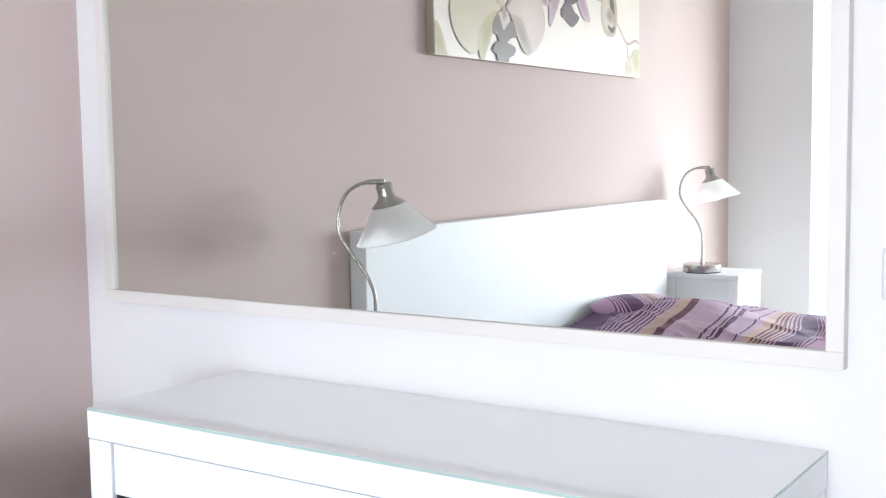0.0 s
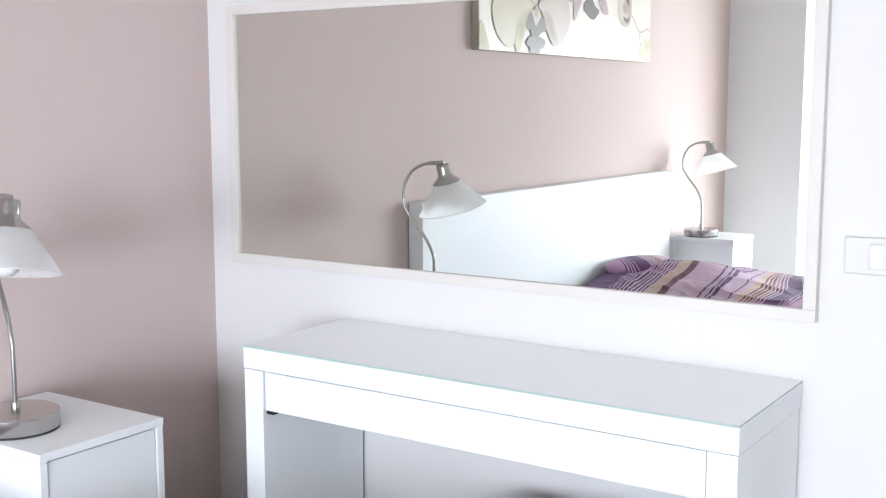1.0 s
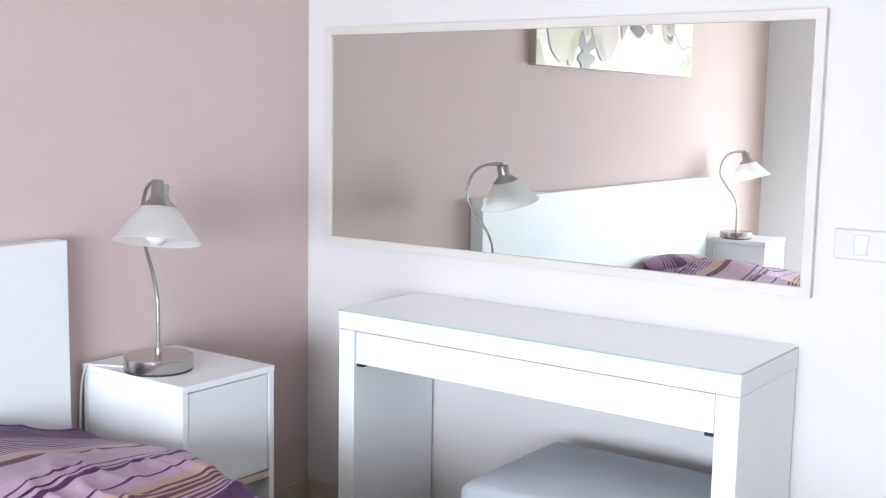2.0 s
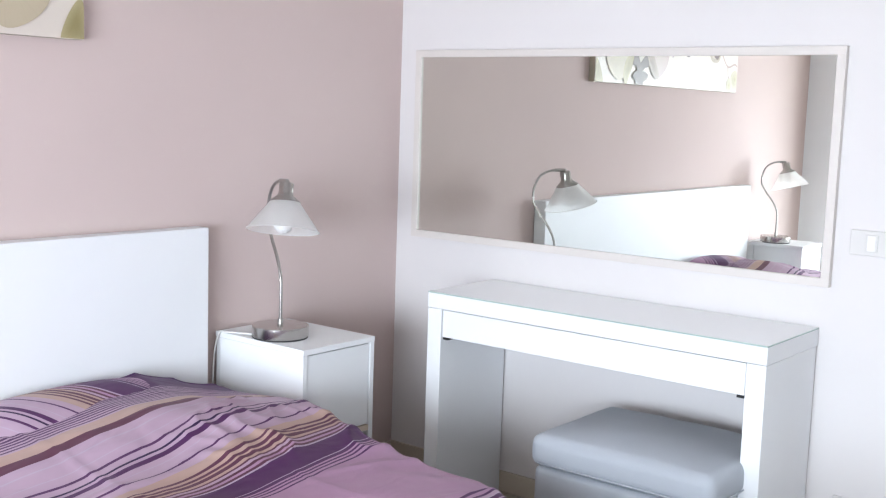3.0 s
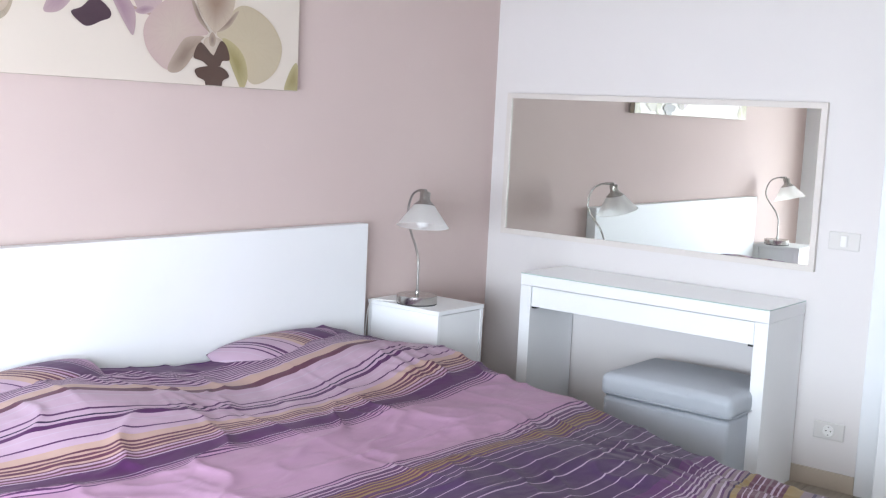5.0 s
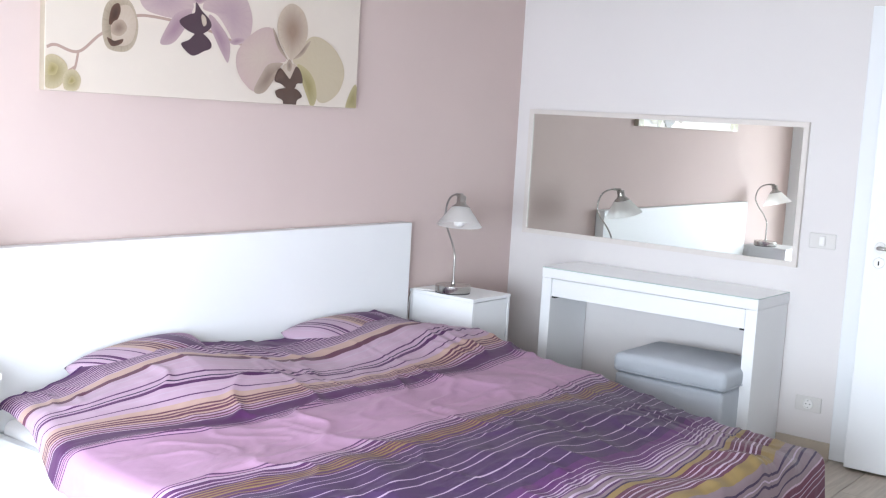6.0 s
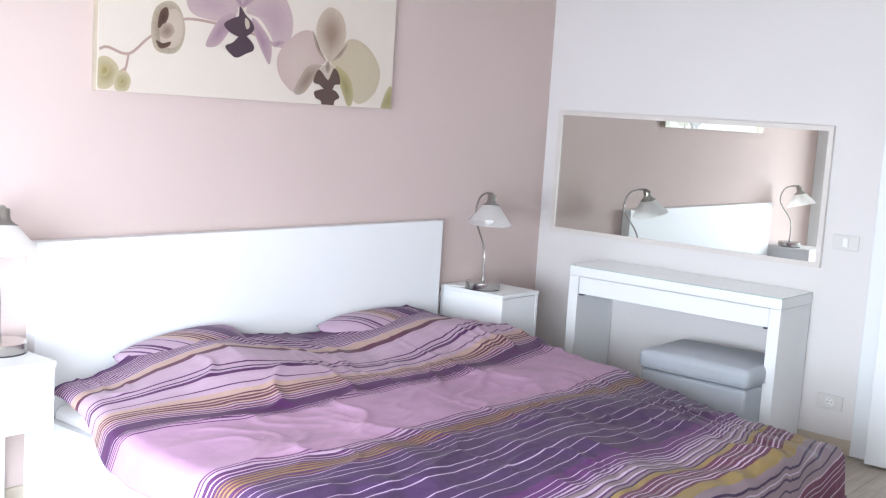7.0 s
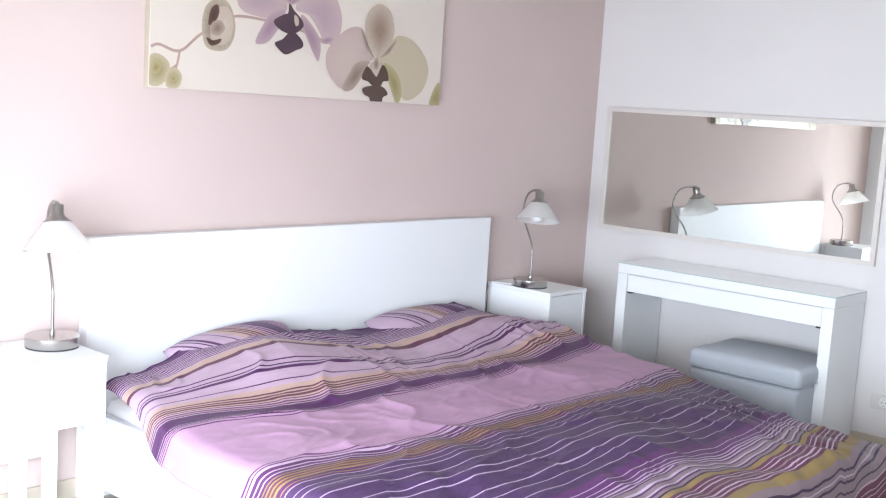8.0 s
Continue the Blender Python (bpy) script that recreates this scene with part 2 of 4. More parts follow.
def print_material(name, inner, outer, dark):
    """Ink on canvas: a petal's colour from its heart to its edge, with soft veins."""
    inner, outer, dark = [tuple(c * k for c, k in zip(ink, (0.80, 0.74, 0.70))) for ink in (inner, outer, dark)]
    m, n, l, b = node_material(name)
    uv, sep = n.new("ShaderNodeUVMap"), n.new("ShaderNodeSeparateXYZ")
    uv.uv_map = "petal"
    l.new(uv.outputs[0], sep.inputs[0])
    ramp = n.new("ShaderNodeValToRGB")
    ramp.color_ramp.elements[0].color, ramp.color_ramp.elements[1].color = (*inner, 1), (*outer, 1)
    l.new(sep.outputs["X"], ramp.inputs["Fac"])
    wave = n.new("ShaderNodeTexNoise")
    mp = n.new("ShaderNodeMapping")
    mp.inputs["Scale"].default_value = (1.0, 9.0, 1.0)
    l.new(uv.outputs[0], mp.inputs["Vector"])
    l.new(mp.outputs[0], wave.inputs["Vector"])
    wave.inputs["Scale"].default_value, wave.inputs["Detail"].default_value = 2.0, 3
    mix, mr = n.new("ShaderNodeMixRGB"), n.new("ShaderNodeMapRange")
    mr.inputs["From Min"].default_value, mr.inputs["From Max"].default_value = 0.45, 0.75
    mr.inputs["To Max"].default_value = 0.28
    l.new(wave.outputs["Fac"], mr.inputs["Value"])
    l.new(mr.outputs[0], mix.inputs[0])
    l.new(ramp.outputs[0], mix.inputs[1])
    mix.inputs[2].default_value = (*dark, 1)
    l.new(mix.outputs[0], b.inputs["Base Color"])
    b.inputs["Roughness"].default_value, b.inputs["Specular IOR Level"].default_value = 0.42, 0.8
    return m


# ---------------------------------------------------------------- mesh tools
def part(name, bm, material, parent=None, label="", smooth=False, sharp=False):
    me = bpy.data.meshes.new(name)
    bmesh.ops.recalc_face_normals(bm, faces=bm.faces)
    for f in bm.faces:
        f.smooth = smooth
    bm.to_mesh(me)
    bm.free()
    if sharp:
        me.set_sharp_from_angle(angle=radians(38))
    for mat in material if isinstance(material, (list, tuple)) else (material,):
        me.materials.append(mat)
    ob = new(name, me)
    if parent is not None:
        ob.parent = parent
    if label:
        ob["label"] = label
    return ob


def box(x0, x1, y0, y1, z0, z1, bevel=0.002, bm=None, segments=2):
    out = bm or bmesh.new()
    made = bmesh.ops.create_cube(out, size=1.0)["verts"]
    for v in made:
        v.co = Vector(((x0 + x1) / 2 + v.co.x * (x1 - x0), (y0 + y1) / 2 + v.co.y * (y1 - y0), (z0 + z1) / 2 + v.co.z * (z1 - z0)))
    if bevel > 0:
        edges = {e for v in made for e in v.link_edges}
        bmesh.ops.bevel(out, geom=list(edges), offset=bevel, segments=segments, profile=0.5, affect="EDGES")
    return out


def lathe(profile, steps=40, m=None, bm=None):
    """Turns (radius, height) pairs about z."""
    out = bm or bmesh.new()
    rings = []
    for r, z in profile:
        ring = []
        for k in range(steps):
            a = 2 * math.pi * k / steps
            p = Vector((r * math.cos(a), r * math.sin(a), z))
            ring.append(out.verts.new(m @ p if m else p))
        rings.append(ring)
    for a, b in zip(rings, rings[1:]):
        for k in range(steps):
            out.faces.new((a[k], a[(k + 1) % steps], b[(k + 1) % steps], b[k]))
    for ring in (rings[0], rings[-1]):
        if (ring[0].co - ring[steps // 2].co).length > 1e-4:
            out.faces.new(ring)
    return out


def spline(points, per=10):
    """A smooth line through the points (Catmull-Rom)."""
    pts = [Vector(p) for p in points]
    pts = [2 * pts[0] - pts[1], *pts, 2 * pts[-1] - pts[-2]]
    out = []
    for a, b, c, d in zip(pts, pts[1:], pts[2:], pts[3:]):
        for k in range(per):
            t = k / per
            out.append(0.5 * (2 * b + (c - a) * t + (2 * a - 5 * b + 4 * c - d) * t * t + (3 * b - a - 3 * c + d) * t ** 3))
    return out + [pts[-2]]


def tube(line, radius, sides=10, bm=None):
    out = bm or bmesh.new()
    rings, side = [], Vector((0.31, 0.17, 0.93))
    for k, p in enumerate(line):
        t = (line[min(k + 1, len(line) - 1)] - line[max(k - 1, 0)]).normalized()
        u = (side - t * side.dot(t)).normalized()
        side = u
        w = t.cross(u)
        rings.append([out.verts.new(p + radius * (math.cos(2 * math.pi * j / sides) * u + math.sin(2 * math.pi * j / sides) * w)) for j in range(sides)])
    for a, b in zip(rings, rings[1:]):
        for j in range(sides):
            out.faces.new((a[j], a[(j + 1) % sides], b[(j + 1) % sides], b[j]))
    out.faces.new(rings[0])
    out.faces.new(rings[-1])
    return out


def thing(name, at, label, category, group=""):
    ob = new(name)
    ob.location = at
    ob.empty_display_size = 0.1
    return tagged(ob, label, category, group)


# ---------------------------------------------------------------- the room
ROOM_W, ROOM_S, CEIL = WEST_X, -4.7, 2.62
EDGE_X = -4.3
DOOR_Y0, DOOR_Y1, DOOR_Z = -2.91, -2.033, 2.06


def structure(ob, label):
    return tagged(ob, label, "", "", "structure")


structure(part("wall_north", box(EDGE_X, 0.0, 0.0, 0.14, 0, CEIL, 0), mauve_paint), "mauve painted plaster wall behind the bed")
structure(part("wall_north_white", box(ROOM_W - 0.24, EDGE_X, -0.45, 0.14, 0, CEIL, 0.003), lit_reveal_paint), "white wall projection beside the mauve wall, its paint lightened to look lit")


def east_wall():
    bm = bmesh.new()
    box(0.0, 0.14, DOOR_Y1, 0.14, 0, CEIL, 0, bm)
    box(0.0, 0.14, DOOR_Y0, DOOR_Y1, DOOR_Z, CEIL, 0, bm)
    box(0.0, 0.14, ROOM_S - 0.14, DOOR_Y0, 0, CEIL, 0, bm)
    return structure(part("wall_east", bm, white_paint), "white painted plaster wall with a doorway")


def west_wall():
    bm = bmesh.new()
    x0, x1 = ROOM_W - 0.24, ROOM_W
    box(x0, x1, ROOM_S - 0.14, WIN_Y0, 0, CEIL, 0, bm)
    box(x0, x1, WIN_Y1, -0.45, 0, CEIL, 0, bm)
    box(x0, x1, WIN_Y0, WIN_Y1, 0, WIN_Z0, 0, bm)
    box(x0, x1, WIN_Y0, WIN_Y1, WIN_Z1, CEIL, 0, bm)
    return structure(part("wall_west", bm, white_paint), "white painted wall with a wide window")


east_wall()
west_wall()
structure(part("wall_south", box(ROOM_W, 0.0, ROOM_S - 0.14, ROOM_S, 0, CEIL, 0), white_paint), "plain white painted wall")
structure(part("ceiling", box(ROOM_W - 0.2, 0.14, ROOM_S - 0.14, 0.14, CEIL, CEIL + 0.12, 0), ceiling_paint), "plain white ceiling")
floor = structure(part("floor", box(ROOM_W - 0.24, 1.3, ROOM_S - 0.14, 0.14, -0.12, -0.012, 0), skirting_tan), "greige laminate plank floor")


def window_unit():
    w = structure(new("window_1"), "wide white framed window")
    xc = ROOM_W - 0.14
    ym = (WIN_Y0 + WIN_Y1) / 2
    bm = bmesh.new()
    for y0, y1, z0, z1 in ((WIN_Y0, WIN_Y0 + 0.07, WIN_Z0, WIN_Z1), (WIN_Y1 - 0.07, WIN_Y1, WIN_Z0, WIN_Z1), (ym - 0.05, ym + 0.05, WIN_Z0 + 0.07, WIN_Z1 - 0.07),
                           (WIN_Y0 + 0.07, WIN_Y1 - 0.07, WIN_Z0, WIN_Z0 + 0.07), (WIN_Y0 + 0.07, WIN_Y1 - 0.07, WIN_Z1 - 0.07, WIN_Z1)):
        box(xc - 0.035, xc + 0.035, y0, y1, z0, z1, 0.004, bm)
    part("window_frame", bm, plastic, w)
    part("window_sill", box(ROOM_W - 0.10, ROOM_W + 0.04, WIN_Y0 + 0.01, WIN_Y1 - 0.01, WIN_Z0 - 0.03, WIN_Z0 - 0.002, 0.006), plastic, w)
    for a, b in ((WIN_Y0 + 0.07, ym - 0.05), (ym + 0.05, WIN_Y1 - 0.07)):
        p = part("pane", box(xc - 0.004, xc + 0.004, a, b, WIN_Z0 + 0.07, WIN_Z1 - 0.07, 0), clear_glass, w)
        p.visible_shadow = False


window_unit()


def hall():
    bm = bmesh.new()
    box(1.2, 1.3, DOOR_Y0 - 0.5, DOOR_Y1 + 0.5, 0, CEIL, 0, bm)
    box(0.14, 1.2, DOOR_Y0 - 0.6, DOOR_Y0 - 0.5, 0, CEIL, 0, bm)
    box(0.14, 1.2, DOOR_Y1 + 0.5, DOOR_Y1 + 0.6, 0, CEIL, 0, bm)
    box(0.14, 1.3, DOOR_Y0 - 0.6, DOOR_Y1 + 0.6, CEIL, CEIL + 0.1, 0, bm)
    structure(part("wall_hall", bm, white_paint), "plain white hallway walls")


hall()


def skirting():
    tops = (("baseboard", (EDGE_X, -0.012, -0.012, -0.0005, 0, 0.075)), ("baseboard", (-0.012, -0.0005, DOOR_Y1 + 0.093, 0.0, 0, 0.075)),
            ("baseboard", (-0.012, -0.0005, ROOM_S, DOOR_Y0 - 0.093, 0, 0.075)), ("baseboard", (ROOM_W, 0, ROOM_S + 0.0005, ROOM_S + 0.012, 0, 0.075)))
    for name, d in tops:
        structure(part(name, box(*d, 0.002), skirting_tan), "tan skirting board")


skirting()


def door():
    d = structure(new("door_1"), "white flat interior door standing slightly ajar")
    bm = bmesh.new()
    for y0, y1, z0, z1 in ((DOOR_Y1, DOOR_Y1 + 0.092, 0, DOOR_Z + 0.09), (DOOR_Y0 - 0.092, DOOR_Y0, 0, DOOR_Z + 0.09), (DOOR_Y0, DOOR_Y1, DOOR_Z, DOOR_Z + 0.09)):
        box(-0.018, -0.0005, y0, y1, z0, z1, 0.005, bm)
    for y0, y1, z0, z1 in ((DOOR_Y1 - 0.018, DOOR_Y1 + 0.0, 0, DOOR_Z), (DOOR_Y0, DOOR_Y0 + 0.018, 0, DOOR_Z)):
        box(-0.018, 0.14, y0, y1, z0, z1, 0.002, bm)
    part("door_frame", bm, door_white, d)
    w = DOOR_Y1 - DOOR_Y0 - 0.012
    swing = Matrix.Translation((-0.022, DOOR_Y0 + 0.004, 0)) @ Matrix.Rotation(radians(3.6), 4, "Z")
    leaf_bm = box(-0.04, 0.0, 0.0, w, 0.012, DOOR_Z - 0.006, 0.003)
    leaf = part("door_leaf", leaf_bm, door_white, d)
    leaf.matrix_basis = swing
    yh = w - 0.065
    for zc, key in ((1.055, False), (0.985, True)):
        face = Matrix.Translation((-0.04, yh, zc)) @ Matrix.Rotation(radians(-90), 4, "Y")
        rose = part("rosette", lathe([(0.0005, 0.009), (0.022, 0.009), (0.026, 0.005), (0.026, 0.0)], 32, face), plastic, leaf, "round white escutcheon", True, True)
        if key:
            part("keyhole", box(-0.0505, -0.0492, yh - 0.003, yh + 0.003, zc - 0.011, zc + 0.009, 0), black_clip, leaf)
    bar = tube(spline([(-0.045, yh, 1.055), (-0.085, yh, 1.055), (-0.092, yh - 0.02, 1.055), (-0.092, yh - 0.12, 1.055)], 8), 0.009, 12)
    part("door_handle", bar, nickel, leaf, "brushed metal lever handle", True)


door()


# ---------------------------------------------------------------- mirror
def wall_mirror():
    y0, y1, z0, z1, w, d = -1.698, -0.091, 0.904, 1.606, 0.026, 0.024
    m = thing("wall_mirror", (-0.001, (y0 + y1) / 2, z0), "wide wall mirror in a plain white wooden frame", "mirror")
    back = m.matrix_basis.inverted()
    rails = (("frame_rail", y0, y1, z0, z0 + w), ("frame_rail", y0, y1, z1 - w, z1), ("frame_stile", y0, y0 + w, z0 + w, z1 - w), ("frame_stile", y1 - w, y1, z0 + w, z1 - w))
    for name, a, b, c, e in rails:
        bm = box(-d, -0.001, a, b, c, e, 0.0012)
        bm.transform(Matrix.Translation((0.001, -(y0 + y1) / 2, -z0)))
        part(name, bm, frame_white, m)
    bm = box(-0.016, -0.003, y0 + w - 0.004, y1 - w + 0.004, z0 + w - 0.004, z1 - w + 0.004, 0)
    bm.transform(Matrix.Translation((0.001, -(y0 + y1) / 2, -z0)))
    part("mirror_glass", bm, mirror_silver, m, "clear silvered mirror glass")


wall_mirror()


# ---------------------------------------------------------------- dressing table
def dressing_table():
    x0, x1, y0, y1, h = -0.390, -0.004, -1.673, -0.484, 0.78
    t = thing("dressing_table", (0, 0, 0), "white lacquered dressing table with a glass top", "dressing table")
    cap = 0.05
    part("top_box", box(x0, x1, y0, y1, h - cap - 0.005, h - 0.005, 0.0015), lacquer, t)
    for name, a, b in (("side_panel", y0 + 0.001, y0 + 0.058), ("side_panel", y1 - 0.058, y1 - 0.001)):
        part(name, box(x0 + 0.001, x1 - 0.008, a, b, 0, h - cap - 0.0062, 0.0015), lacquer, t)
    dr = part("drawer_front", box(x0 + 0.006, x0 + 0.024, y0 + 0.061, y1 - 0.061, 0.630, h - cap - 0.0082, 0.0015), lacquer, t)
    part("drawer_box", box(x0 + 0.024, x1 - 0.03, y0 + 0.075, y1 - 0.075, 0.648, h - cap - 0.02, 0.0), lacquer_matt, t)
    for a in (y0 + 0.062, y1 - 0.062 - 0.022):
        part("drawer_clip", box(x0 + 0.008, x0 + 0.05, a, a + 0.022, 0.621, 0.6295, 0.001), black_clip, t, "small black drawer clip")
    bm = box(x0, x1, y0, y1, h - 0.0045, h, 0.0)
    for f in bm.faces:
        f.material_index = 0 if abs(f.normal.z) > 0.5 else 1
    g = part("glass_top", bm, (top_glass, green_edge), t, "white-backed glass sheet with a green edge")
    g.visible_shadow = False


dressing_table()


def cushion(x0, x1, y0, y1, z0, z1, r, crown, cuts=14):
    """A padded block with rounded corners and a crowned top."""
    bm = box(x0, x1, y0, y1, z0, z1, r, None, 5)
    bmesh.ops.subdivide_edges(bm, edges=[e for e in bm.edges if e.calc_length() > 0.1], cuts=cuts, use_grid_fill=True)
    cx, cy, hx, hy = (x0 + x1) / 2, (y0 + y1) / 2, (x1 - x0) / 2, (y1 - y0) / 2
    for v in bm.verts:
        u, w = (v.co.x - cx) / hx, (v.co.y - cy) / hy
        k = max(0.0, (v.co.z - (z0 + z1) / 2) / ((z1 - z0) / 2))
        v.co.z += crown * k * (1 - u * u) * (1 - w * w)
        n = noise.noise(v.co * 9.0) * 0.0025 + noise.noise(v.co * 30.0) * 0.0008
        v.co.z += n * (1 if k > 0 else 0.2)
        v.co.x += n * 0.7
    return bm


def ottoman():
    x0, x1, y0, y1 = -0.590, -0.12, -1.63, -1.045
    o = thing("ottoman", (0, 0, 0), "grey leather storage ottoman under the dressing table", "ottoman")
    part("base", cushion(x0 + 0.012, x1 - 0.012, y0 + 0.012, y1 - 0.012, 0.03, 0.350, 0.02, 0.0, 6), leather, o, "", True)
    part("lid", cushion(x0, x1, y0, y1, 0.350, 0.446, 0.032, 0.026), leather, o, "padded leather lid with seams", True)
    z = 0.366
    r = 0.03
    ring = [Vector((x, y, z)) for x, y in ((x0 - 0.001, y0 + r), (x0 - 0.001, y1 - r), (x0 + r, y1 + 0.001), (x1 - r, y1 + 0.001), (x1 + 0.001, y1 - r), (x1 + 0.001, y0 + r), (x1 - r, y0 - 0.001), (x0 + r, y0 - 0.001), (x0 - 0.001, y0 + r))]
    part("piping", tube(ring, 0.0025, 8), leather, o, "", True)
    for x in (x0 + 0.06, x1 - 0.06):
        for y in (y0 + 0.06, y1 - 0.06):
            part("foot", lathe([(0.016, 0.0), (0.018, 0.032)], 16, Matrix.Translation((x, y, 0))), black_clip, o)


ottoman()


# ---------------------------------------------------------------- switch and socket
def wall_plate(name, label, yc, zc, kind):
    p = thing(name, (-0.0005, yc, zc), label, kind)
    part("cover_plate", box(-0.009, 0, -0.064, 0.064, -0.037, 0.037, 0.004, None, 3), plate_grey, p)
    return p


sw = wall_plate("light_switch", "silver-grey switch plate with one white rocker", -1.808, 1.045, "light switch")
part("rocker", box(-0.0135, -0.0085, -0.017, 0.017, -0.0255, 0.0255, 0.002), plate_grey, sw)
part("button", box(-0.016, -0.013, -0.012, 0.012, -0.022, 0.022, 0.002), plastic, sw, "white rocker button")
so = wall_plate("wall_socket", "silver-grey plate with a round white power socket", -1.816, 0.247, "power socket")
face = Matrix.Rotation(radians(-90), 4, "Y")
part("socket_well", lathe([(0.0005, 0.0095), (0.019, 0.0095), (0.0205, 0.014), (0.0235, 0.014), (0.0245, 0.009)], 32, face), plastic, so, "round white socket insert", True, True)
for s in (-1, 1):
    part("pin_hole", lathe([(0.0028, 0.0085), (0.0028, 0.0102)], 12, Matrix.Translation((0, s * 0.0095, 0)) @ face), black_clip, so)
for s in (-1, 1):
    part("earth_clip", box(-0.0135, -0.010, -0.002, 0.002, s * 0.0165 - 0.0025, s * 0.0165 + 0.0025, 0.0005), nickel, so)


# ---------------------------------------------------------------- bed
HB_X0, HB_X1, HB_Y, HB_Z = -3.286, -0.985, -0.066, 0.993
BED_Y = -2.29


def bed():
    b = thing("bed", (0, 0, 0), "white double bed frame with a tall flat headboard", "bed")
    part("headboard", box(HB_X0, HB_X1, HB_Y, HB_Y + 0.062, 0.0, HB_Z, 0.003), lacquer, b)
    for a, c in ((HB_X0 + 0.03, HB_X0 + 0.062), (HB_X1 - 0.332, HB_X1 - 0.30)):
        part("side_rail", box(a, c, BED_Y + 0.03, HB_Y - 0.001, 0.06, 0.34, 0.003), lacquer, b)
    part("footboard", box(HB_X0 + 0.03, HB_X1 - 0.30, BED_Y, BED_Y + 0.029, 0.0, 0.34, 0.003), lacquer, b)
    part("slat_base", box(HB_X0 + 0.064, HB_X1 - 0.334, BED_Y + 0.031, HB_Y - 0.003, 0.12, 0.18, 0.002), lacquer_matt, b)


bed()
mat_bm = cushion(HB_X0 + 0.068, HB_X1 - 0.338, BED_Y + 0.035, HB_Y - 0.006, 0.1805, 0.385, 0.04, 0.0, 10)
tagged(part("mattress", mat_bm, linen, None, "", True), "thick mattress under a white cotton sheet", "mattress")


def bump(x, c, w):
    return math.exp(-((x - c) / w) ** 2)


def smooth_step(a, b, x):
    t = min(max((x - a) / (b - a), 0.0), 1.0)
    return t * t * (3 - 2 * t)


def duvet_height(x, y):
    """The lie of the duvet over mattress and pillows."""
    z = 0.455
    mid = 1 - ((x + 2.15) / 1.16) ** 2
    z += 0.035 * max(mid, 0) * smooth_step(-0.5, -0.9, y)
    head = smooth_step(-0.95, -0.42, y)
    z += head * (0.106 * bump(x, -2.66, 0.38) + 0.083 * bump(x, -1.42, 0.46) + 0.042)
    # soft broad swells, folds that run down the bed, slanting creases
    z += 0.026 * noise.noise(Vector((x * 1.5, y * 2.2, 3.1)))
    z += 0.016 * noise.noise(Vector((x * 3.2 + y * 1.5, y * 3.6 - x * 1.2, 7.7)))
    low = smooth_step(-1.1, -1.9, y)
    z += (0.006 + 0.009 * low) * noise.noise(Vector((x * 8.0 + 1.5 * noise.noise(Vector((x, y * 3, 0.0))), y * 1.8, 12.5)))
    fold = 1 - min(abs(noise.noise(Vector((x * 1.9 + y * 1.1, y * 2.6 - x * 0.7, 1.3)))) * 2.4, 1.0)
    z += 0.013 * fold ** 2.5 * smooth_step(-0.25, 0.3, noise.noise(Vector((x * 1.1, y * 1.1, 8.3))))
    fine = 1 - min(abs(noise.noise(Vector((x * 4.2 - y * 2.0, y * 5.5 + x * 2.0, 5.3)))) * 2.4, 1.0)
    z += (0.010 + 0.005 * smooth_step(-1.2, -0.8, y)) * fine ** 3 * smooth_step(-0.2, 0.4, noise.noise(Vector((x * 2.0, y * 2.0, 2.2))))
    tuck = 1 - min(abs(noise.noise(Vector((x * 7.5 + y * 6.0, y * 6.0 - x * 4.0, 9.9)))) * 2.6, 1.0)
    z += (0.005 + 0.005 * smooth_step(-1.15, -0.8, y)) * tuck ** 3 * smooth_step(0.0, 0.4, noise.noise(Vector((x * 2.6, y * 2.6, 6.2))))
    # the cloth sags where it runs out over the free side
    z -= 0.045 * smooth_step(-1.75, -1.05, x) * smooth_step(-0.8, -1.6, y)
    # pressed creases left from folding, and puffed quilting towards the foot
    for k, c in enumerate((-2.72, -2.25, -1.78, -1.36)):
        keep = smooth_step(-0.15, 0.25, noise.noise(Vector((k * 3.7, y * 1.7, 1.9))))
        z += 0.005 * keep * bump(x + 0.03 * noise.noise(Vector((y * 1.5, k, 0.0))), c, 0.011)
    for k, c in enumerate((-0.72, -1.22, -1.70, -2.05)):
        keep = smooth_step(-0.05, 0.3, noise.noise(Vector((k * 5.1, x * 1.5, 4.4))))
        z += 0.006 * keep * bump(y + 0.03 * noise.noise(Vector((x * 1.5, k, 7.0))), c, 0.012)
    z += 0.002 * low * noise.noise(Vector((x * 15.0, y * 4.0, 21.5)))
    return z


def fold_over(d, r):
    """Cloth laid over an edge: distance along the cloth past the edge gives (out, down)."""
    if d <= 0:
        return d, 0.0
    a = d / r
    if a < math.pi / 2:
        return r * math.sin(a), r * (1 - math.cos(a))
    rest = d - r * math.pi / 2
    return r + 0.10 * rest, r + rest


